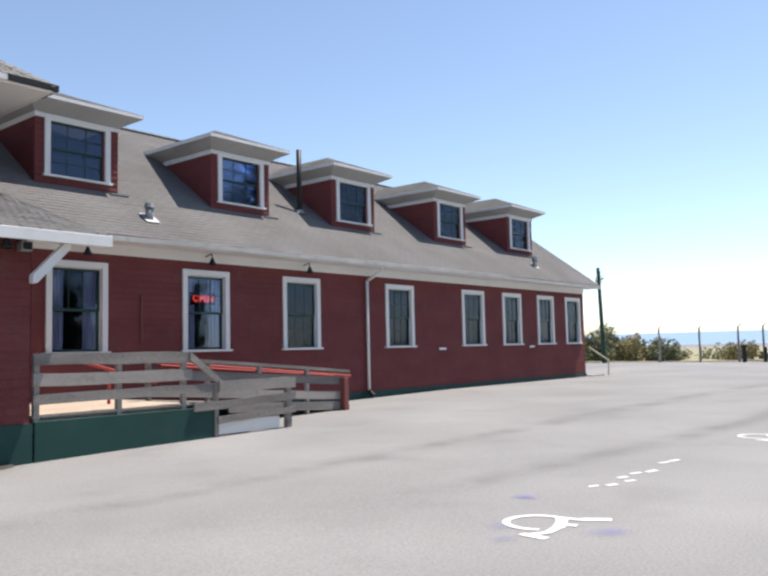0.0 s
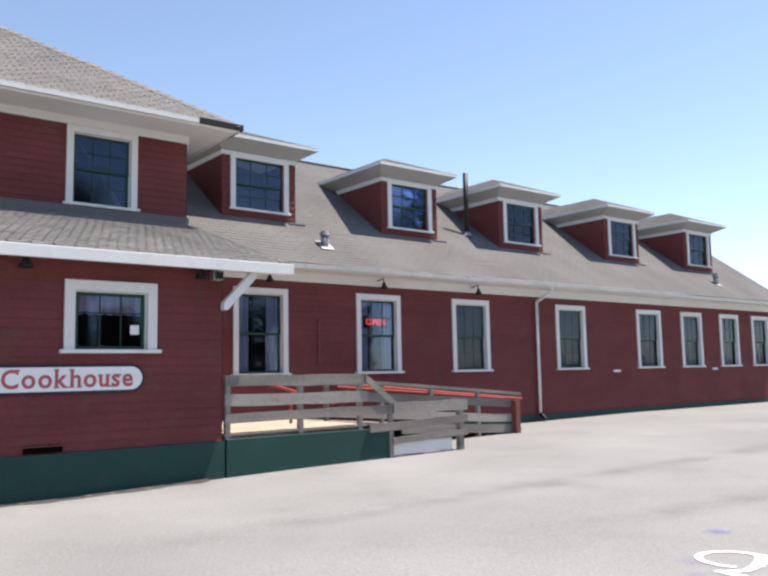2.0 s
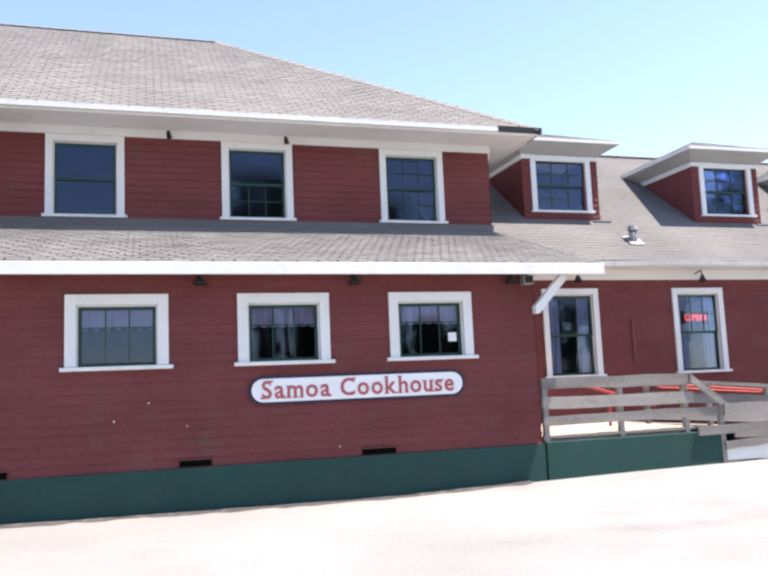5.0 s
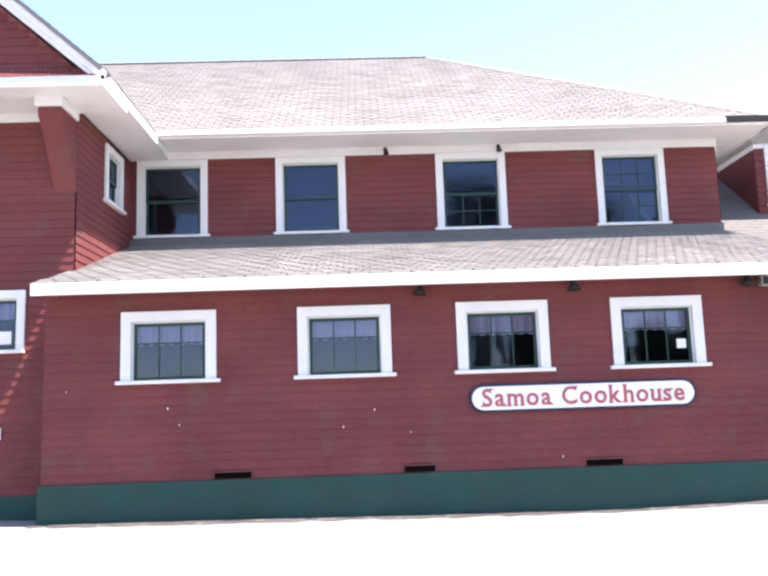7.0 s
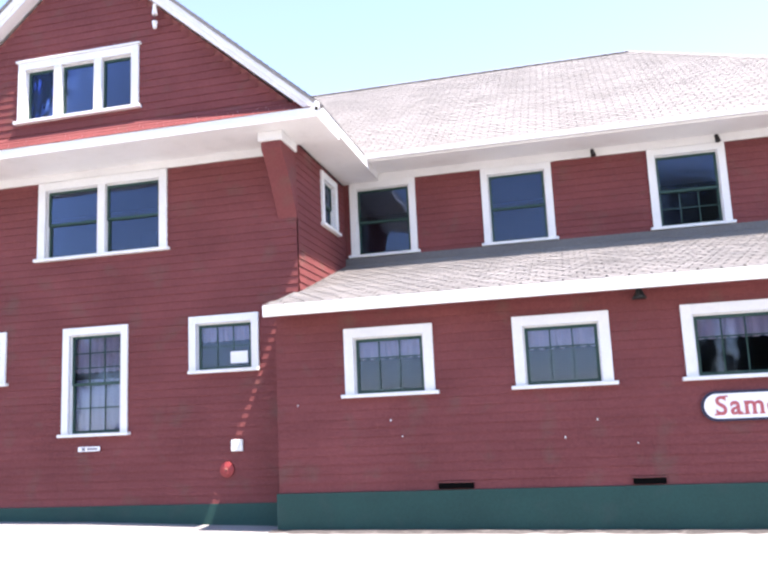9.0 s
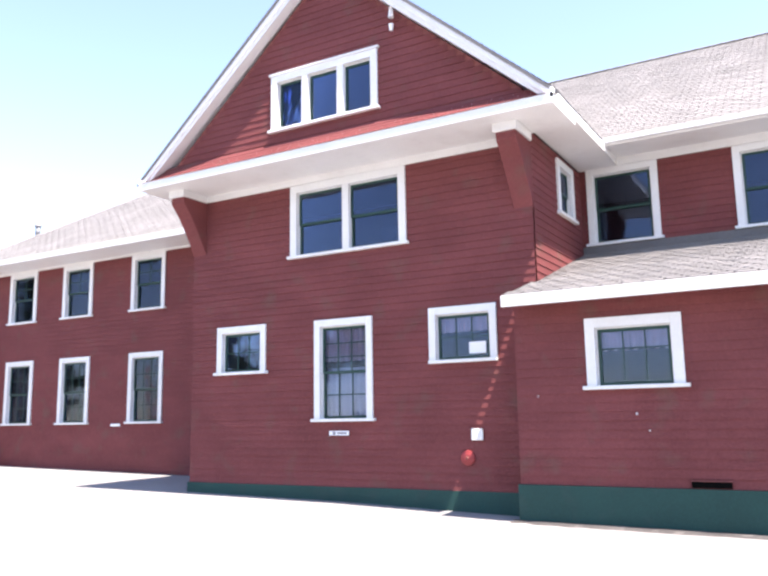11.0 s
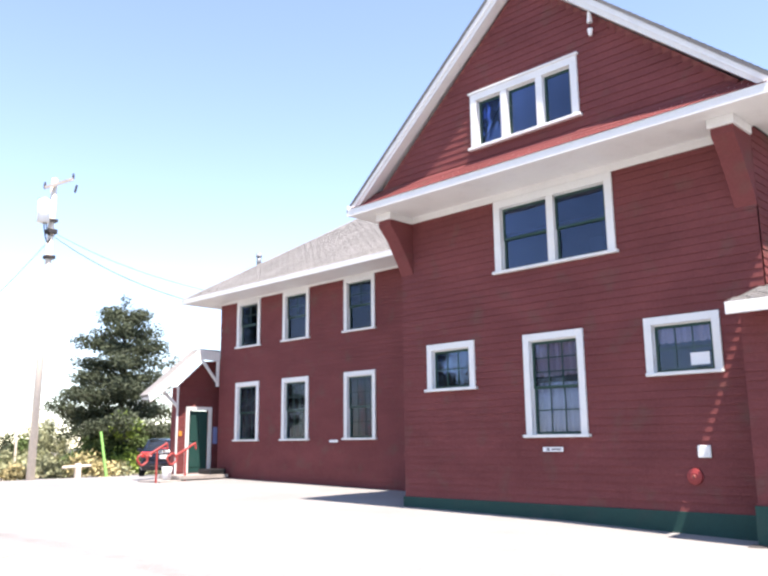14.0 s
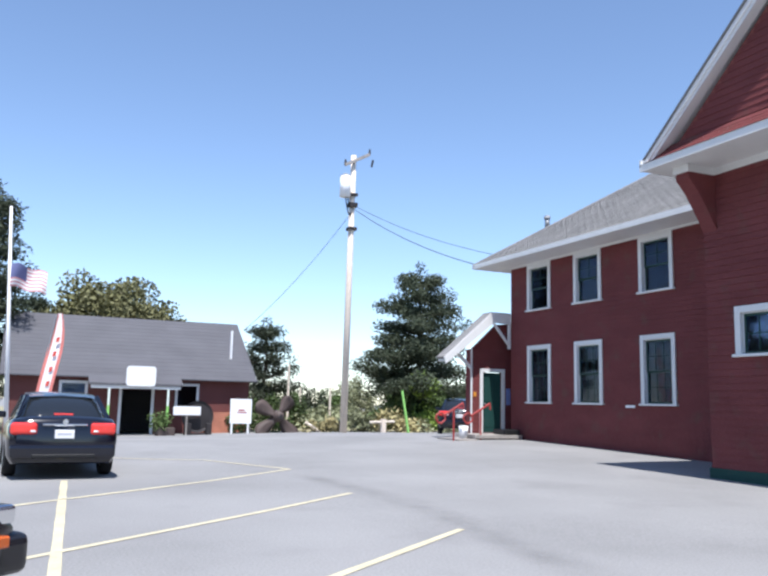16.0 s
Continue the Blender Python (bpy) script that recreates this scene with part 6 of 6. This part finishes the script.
crossarm = part("crossarm", boxes((UX + 0.15, UX + 0.27, on_pole(13) - 0.6, on_pole(13) + 0.85, -0.07, 0.07)), GREY_WOOD, util)
crossarm.matrix_basis = pose(0, 0, 13.05) @ Matrix.Translation((0, on_pole(13), 0)) @ Matrix.Rotation(radians(29), 4, "X") @ Matrix.Translation((0, -on_pole(13), 0))
for dy, z in ((-0.5, 12.85), (0.76, 13.55)):
    part("insulator", tube(bmesh.new(), (UX + 0.2, on_pole(13) + dy, z - 0.05), (UX + 0.2, on_pole(13) + dy, z + 0.18), 0.06, 0.04), IRON, util)
part("cutout", tube(bmesh.new(), (UX + 0.2, on_pole(13) + 0.88, 12.85), (UX + 0.25, on_pole(13) + 0.93, 13.2), 0.05), IRON, util)
tz = on_pole(11.6)
part("transformer", tube(bmesh.new(), (UX + 0.1, tz - 0.42, 11.2), (UX + 0.1, tz - 0.4, 12.25), 0.27, 0.27, 18), SIGN_WHITE, util, "white cylindrical transformer", smooth=True)
part("transformer_lid", tube(bmesh.new(), (UX + 0.1, tz - 0.4, 12.25), (UX + 0.1, tz - 0.4, 12.34), 0.28, 0.15, 18), GALV, util)
part("mounting_strap", boxes((UX - 0.2, UX + 0.25, tz - 0.2, tz + 0.2, 11.3, 11.42), (UX - 0.2, UX + 0.25, tz - 0.2, tz + 0.2, 10.75, 10.95), (UX - 0.2, UX + 0.22, tz - 0.2, tz + 0.2, 9.6, 9.75)), IRON, util)


def wire(name, a, b, sag, r, label, parent=None):
    bm = bmesh.new()
    a, b = Vector(a), Vector(b)
    prev = a
    for i in range(1, 17):
        f = i / 16
        p = a.lerp(b, f) - Vector((0, 0, 4 * sag * f * (1 - f)))
        tube(bm, prev, p, r, sides=5, cap=False)
        prev = p
    if parent:
        return part(name, bm, BLACK, parent)
    return thing(name, bm, BLACK, label, "cable", group="overhead cables")


wire("drop_lead", (UX + 0.15, tz - 0.5, 12.1), (UX + 0.1, on_pole(10.7), 10.65), 0.9, 0.03, "", util)
wire("drop_lead", (UX + 0.15, tz - 0.3, 11.2), (UX + 0.1, on_pole(10.7), 10.7), 0.2, 0.03, "", util)
wire("overhead_cable", (UX, on_pole(10.7), 10.75), (-27.2, 4.0, 6.0), 0.5, 0.016, "twisted black service cable to the building")
wire("overhead_cable", (UX, on_pole(10.9), 10.9), (-27.2, 5.2, 6.5), 0.45, 0.011, "thin overhead cable to the building")
wire("overhead_cable", (UX, on_pole(10.4), 10.5), (-44.0, -1.6, 4.9), 0.35, 0.011, "thin overhead cable to the shop")

# ---- plants ----


def foliage_material(name, colour, vary=0.45):
    m = material(name, colour, 0.65, vary, 4, 3, 0.0, island=0.45, spec=0.25)
    return m


PINE = foliage_material("pine_needles", (0.05, 0.062, 0.036))
OLIVE = foliage_material("olive_foliage", (0.15, 0.145, 0.065))
SHRUB = foliage_material("green_shrub_leaves", (0.085, 0.125, 0.04))
BRIGHT = foliage_material("bright_shrub_leaves", (0.19, 0.27, 0.05))
DRY = foliage_material("dry_grass", (0.34, 0.29, 0.14), 0.35)
GREYGREEN = foliage_material("grey_green_brush", (0.25, 0.26, 0.15), 0.4)
BARK = material("rough_bark", (0.09, 0.07, 0.055), 0.95, 0.35, 14, 30, 0.6, stretch=(1, 1, 0.3))


def leaves(bm, centre, radius, count, size, rng, flat=0.7, long=2.2):
    c = Vector(centre)
    for _ in range(count):
        d = Vector((rng.gauss(0, 1), rng.gauss(0, 1), rng.gauss(0, 1)))
        d.normalize()
        p = c + Vector((d.x * radius, d.y * radius, d.z * radius * flat)) * (rng.random() ** 0.45)
        a = Vector((rng.gauss(0, 1), rng.gauss(0, 1), rng.gauss(0, 0.7) + 0.3)).normalized() * size * rng.uniform(0.6, 1.4)
        b = a.cross(Vector((rng.gauss(0, 1), rng.gauss(0, 1), rng.gauss(0, 1)))).normalized() * size / long * rng.uniform(0.7, 1.3)
        bm.faces.new([bm.verts.new(q) for q in (p - a * 0.5, p + b * 0.5, p + a * 0.5, p - b * 0.5)])


def pine(x, y, z, height, spread, seed, label, mat=PINE, low=0.18, density=1.0, top=0.25):
    rng = random.Random(seed)
    t = base("pine_tree", label, "tree", group="pines at the lot edge")
    lean = rng.uniform(-0.03, 0.03)
    bm = bmesh.new()
    prev = Vector((x, y, z - 0.2))
    for i in range(1, 7):
        f = i / 6
        p = Vector((x + lean * height * f + rng.uniform(-0.1, 0.1), y + rng.uniform(-0.12, 0.12), z + height * 0.93 * f))
        tube(bm, prev, p, 0.03 * height * (1.02 - (f - 1 / 6)) * 0.8 + 0.02, 0.03 * height * (1.02 - f) * 0.8 + 0.02, 9, cap=False)
        prev = p
    crown = bmesh.new()
    limbs = int(40 * density)
    tiers = max(6, int(height * 0.95))
    for i in range(limbs):
        f = low + (0.97 - low) * (int(i / limbs * tiers) + rng.uniform(0.25, 0.6)) / tiers
        reach = spread * (1 - f) ** 0.75 * rng.uniform(0.55, 1.15) + top
        a = i * 2.4 + rng.uniform(-0.5, 0.5)
        s = Vector((x + lean * height * f, y, z + height * f * 0.95))
        e = s + Vector((math.cos(a) * reach, math.sin(a) * reach, rng.uniform(-0.02, 0.12) * height * (1 - f) + 0.15))
        tube(bm, s, e, 0.05 * (1.2 - f) + 0.015, 0.015, 6, cap=False)
        k = max(2, int(reach / 0.55))
        for j in range(k):
            g = (j + 1) / k
            leaves(crown, s.lerp(e, g) + Vector((rng.uniform(-0.2, 0.2), rng.uniform(-0.2, 0.2), 0.12)), rng.uniform(0.55, 0.85) * (0.75 + 0.25 * spread / 3), int(120 * density), 0.24, rng, 0.62, 2.8)
    leaves(crown, (x + lean * height, y, z + height * 0.97), 0.45, 110, 0.24, rng, 1.4, 3.0)
    part("trunk", bm, BARK, t)
    part("crown", crown, mat, t, "dense dark needle foliage in uneven layers")
    return t


def bush(x, y, z, w, d, h, seed, mat, label, group="shrubs", name="shrub", count=None, size=0.2):
    rng = random.Random(seed)
    b = base(name, label, "shrub", group=group)
    bm, st = bmesh.new(), bmesh.new()
    n = count or max(5, int(w * d * 2.2))
    for _ in range(n):
        px, py = x + rng.uniform(-d, d) / 2, y + rng.uniform(-w, w) / 2
        top = h * rng.uniform(0.55, 1.0) * (1 - 0.5 * (2 * abs(py - y) / w) ** 3)
        if name != "grass_clump":
            tube(st, (px, py, z - 0.1), (px + rng.uniform(-0.2, 0.2), py + rng.uniform(-0.2, 0.2), z + top * 0.8), 0.03, 0.01, 5, cap=False)
        r = rng.uniform(0.35, 0.7) * min(1.0, h / 1.6 + 0.3)
        zz = z + r * 0.4
        while zz < z + top:
            leaves(bm, (px + rng.uniform(-0.2, 0.2), py + rng.uniform(-0.25, 0.25), zz), r, 70, size, rng, 0.9, 2.0)
            zz += r * 0.8
    if st.verts:
        part("stems", st, BARK, b)
    else:
        st.free()
    part("foliage", bm, mat, b)
    return b


def canopy(x, y, z, height, w, seed, mat, label, group="broadleaf trees"):
    rng = random.Random(seed)
    t = base("tree", label, "tree", group=group)
    bm, crown = bmesh.new(), bmesh.new()
    fork = Vector((x, y, z + height * 0.35))
    tube(bm, (x, y, z - 0.2), fork, 0.3, 0.2, 9)
    for i in range(34):
        a = i * 2.4
        r = w / 2 * math.sqrt((i + 0.5) / 34)
        e = Vector((x + r * math.cos(a), y + r * math.sin(a), z + height * (0.95 - 0.35 * (2 * r / w) ** 2) - rng.uniform(0, 0.22) * height))
        tube(bm, fork, e, 0.08, 0.02, 5, cap=False)
        leaves(crown, e, rng.uniform(0.95, 1.4) * w / 8, 420, 0.3, rng, 0.8, 1.8)
    part("trunk", bm, BARK, t)
    part("crown", crown, mat, t, "uneven leafy crown")
    return t


pine(-47.0, 10.1, -0.4, 10.2, 4.7, 11, "tall dark pine with layered uneven boughs", low=0.12, density=1.5)
pine(-52.0, 1.95, -0.4, 6.6, 2.5, 12, "slim dark pine behind the shop", density=0.9)
pine(-48.0, -13.6, -0.4, 12.5, 3.4, 13, "large dark pine beside the shop", density=1.3)
pine(-56.0, -11.2, -0.4, 8.0, 2.8, 14, "dark pine behind the shop roof", density=1.0)
canopy(-57.0, -7.0, -0.4, 9.9, 8.8, 15, OLIVE, "round olive-green tree behind the shop roof")
bush(-45.5, 9.2, -0.4, 5.5, 3.0, 2.6, 21, SHRUB, "leafy green shrub under the tall pine")
bush(-43.8, 9.0, -0.4, 1.6, 0.8, 1.5, 22, BRIGHT, "bright green shrub before the tall pine", count=7)
bush(-43.9, 8.7, 1.9, 1.3, 0.6, 1.0, 23, BRIGHT, "bright green bough in the shrubbery", count=5)
bush(-47.0, 1.2, -0.4, 4.6, 2.0, 2.5, 24, SHRUB, "tall green shrub beside the shop")
bush(-43.2, -0.8, -0.4, 2.6, 1.0, 1.5, 25, SHRUB, "green shrub behind the propeller")
bush(-46.0, 4.6, -0.4, 5.0, 2.0, 1.7, 26, GREYGREEN, "grey-green brush at the lot edge")
for i in range(9):
    bush(-58 - 2 * (i % 3), -1.0 + 2.6 * i, -0.5, 3.6, 2.4, 2.6 + 0.5 * ((i * 7) % 4), 40 + i, (PINE, SHRUB, GREYGREEN)[i % 3], "dark green scrub along the far side", group="far scrub")
bush(IX, -5.6, 0.0, 0.7, 0.5, 0.7, 28, SHRUB, "small leafy shrub in a planter", count=5, size=0.14)
for i, y in enumerate((2.2, 4.0, 5.5, 7.2, 8.6)):
    bush(-41.6 - 0.5 * (i % 2), y, ground_z(-41, y), 2.2, 1.0, 0.7 + 0.15 * (i % 3), 60 + i, (DRY, GREYGREEN)[i % 3 == 1], "dry grass and weeds at the lot edge", group="roadside weeds", name="grass_clump", size=0.26)


def grass_sheet(name, x0, x1, y0, y1, step, mat, label, rise=0.02):
    bm = bmesh.new()
    nx, ny = int((x1 - x0) / step), int((y1 - y0) / step)
    g = [[bm.verts.new((x0 + step * i + random.uniform(-0.3, 0.3) * step, y0 + step * j + random.uniform(-0.3, 0.3) * step, ground_z(x0 + step * i, y0 + step * j) + rise + random.uniform(0, 0.06))) for i in range(nx + 1)] for j in range(ny + 1)]
    for j in range(ny):
        for i in range(nx):
            bm.faces.new((g[j][i], g[j][i + 1], g[j + 1][i + 1], g[j + 1][i]))
    return thing(name, bm, mat, label, "grass", kind="structure", smooth=True)


VERGE = material("dry_verge", (0.3, 0.27, 0.17), 0.95, 0.35, 6, 30, 0.4, stain=0.6, stain_colour=(0.13, 0.15, 0.06))
grass_sheet("verge_left", -130, -41.2, 0.0, 60, 2.5, VERGE, "dry grass verge beyond the lot")
grass_sheet("verge_left_near", -130, -44.5, -40, 0.0, 2.5, VERGE, "dry grass verge behind the shop")
grass_sheet("verge_right", 51.5, 160, -60, 60, 3.0, VERGE, "dry grass verge beyond the lot")

# ---- far right: scrub, fence, sea ----
for i in range(7):
    bush(54 + 1.5 * (i % 2), 9.6 + 1.25 * i, 0.1, 2.4, 2.0, 1.55 + 0.3 * i, 80 + i, (GREYGREEN, DRY)[i % 3 == 2], "grey-green brush at the lot edge", group="roadside brush", size=0.22)
for i in range(14):
    bush(56 + 2 * (i % 2), 9.5 - 2.2 * i, 0.1, 2.6, 1.6, 0.8 + 0.2 * (i % 3), 100 + i, (OLIVE, GREYGREEN, DRY)[i % 3], "low brush along the fence", group="fence brush", size=0.2)
for i in range(8):
    bush(92 + 3 * (i % 2), 4.0 - 3.6 * i, 0.1, 4.5, 3, 1.2 + 0.25 * (i % 3) + (0.7 if i > 2 else 0), 130 + i, GREYGREEN, "distant low brush beyond the fence", group="distant brush", size=0.3)
for y, h in ((8.75, 2.45), (6.05, 2.4), (3.6, 2.4), (2.1, 2.4), (0.4, 2.4), (-1.4, 2.4)):
    f = base("fence_post", "weathered dark fence post with a short top arm", "fence post", group="fence posts")
    part("post", tube(bmesh.new(), (50.5, y, 0.0), (50.5, y, h), 0.075, 0.06), GREY_WOOD, f)
    part("arm", tube(bmesh.new(), (50.5, y, h - 0.02), (50.4, y - 0.25, h + 0.18), 0.03), IRON, f)
wires = thing("fence_wires", tube(tube(bmesh.new(), (50.5, 8.75, 1.2), (50.5, -1.4, 1.2), 0.008, sides=4), (50.5, 8.75, 2.2), (50.5, -1.4, 2.2), 0.008, sides=4), GALV, "thin wires strung between fence posts", "fence")
b = base("bollard", "short black bollard with a flat cap", "bollard")
part("post", tube(bmesh.new(), (50.0, 3.15, 0.0), (50.0, 3.15, 0.95), 0.13, sides=12), BLACK, b)
part("cap", tube(bmesh.new(), (50.0, 3.15, 0.95), (50.0, 3.15, 1.2), 0.1, 0.24, sides=12), BLACK, b)
thing("short_post", tube(bmesh.new(), (50.0, 1.9, 0.0), (50.0, 1.9, 1.05), 0.11), BLACK, "short dark post beside the bollard", "post")
snag = base("green_pole", "dark green overgrown pole at the lot edge", "pole")
part("shaft", tube(bmesh.new(), (49.6, 12.35, 0.0), (49.6, 12.55, 6.85), 0.16, 0.11), material("dark_green_pole", (0.02, 0.055, 0.045), 0.8, 0.3), snag)
bm = bmesh.new()
leaves(bm, (49.6, 12.5, 6.0), 0.3, 60, 0.22, random.Random(5), 2.2)
part("ivy", bm, SHRUB, snag)
hand = base("end_stairs", "small steps with a yellow handrail at the wing's end", "stairs")
part("landing", bevelled(boxes((28.2, 29.3, 3.1, 4.2, 0.0, 0.16)), 0.01), GREY_WOOD, hand)
part("handrail", tube(tube(bmesh.new(), (28.3, 3.3, 1.35), (29.6, 3.0, 0.75), 0.035), (29.5, 3.0, 0.1), (29.5, 3.0, 0.8), 0.03), YELLOW, hand)
SEA = material("pale_blue_sea", (0.20, 0.30, 0.42), 0.35, 0.08, 0.05, 0.4, 0.0)
bm = bmesh.new()
v = [bm.verts.new(p) for p in ((420, -500, -2), (420, 700, -2), (4000, 3200, 50), (4000, -3200, 50))]
bm.faces.new(v)
thing("sea", bm, SEA, "pale blue sea under a hazy sky", "water", kind="structure")
HILL = material("hazy_hill", (0.2, 0.24, 0.24), 0.95, 0.2, 0.4, 2, 0.0)
bm = bmesh.new()
prev = None
for i in range(40):
    y = 40 - 9 * i
    h = 1.3 + 2.6 * min(1, i / 14) + 0.7 * math.sin(i * 1.3) + 0.4 * math.sin(i * 3.1)
    row = [bm.verts.new((300, y, -1)), bm.verts.new((318, y, h)), bm.verts.new((345, y, -1))]
    if prev:
        bm.faces.new((prev[0], row[0], row[1], prev[1])), bm.faces.new((prev[1], row[1], row[2], prev[2]))
    prev = row
thing("far_shore", bm, HILL, "hazy low wooded shore in the distance", "hill", kind="structure", smooth=True)

# ---- trees across the street, seen only in the window glass ----
# The tree at x = 52 is added to darken a dormer's pane.
for i, (x, h) in enumerate(((-58, 12), (-46, 14.5), (6, 21), (15, 19.5), (24, 22), (35, 17), (52, 20))):
    canopy(x, -45 - 3 * (i % 2), 0, h, 10.5, 200 + i, PINE, "dark leafy tree across the street", group="street trees")
# Hedge added out of view so that the low windows reflect something dark.
for i, x in enumerate((-34, -25, -17, -9, -1, 8, 17, 27, 38)):
    bush(x, -42, 0, 1.5, 9.5, (2.2 if x < 0 else 8.0) + 0.5 * (i % 3), 230 + i, PINE, "unseen dark hedge added to darken the window reflections", group="street hedge", count=26, size=0.34)
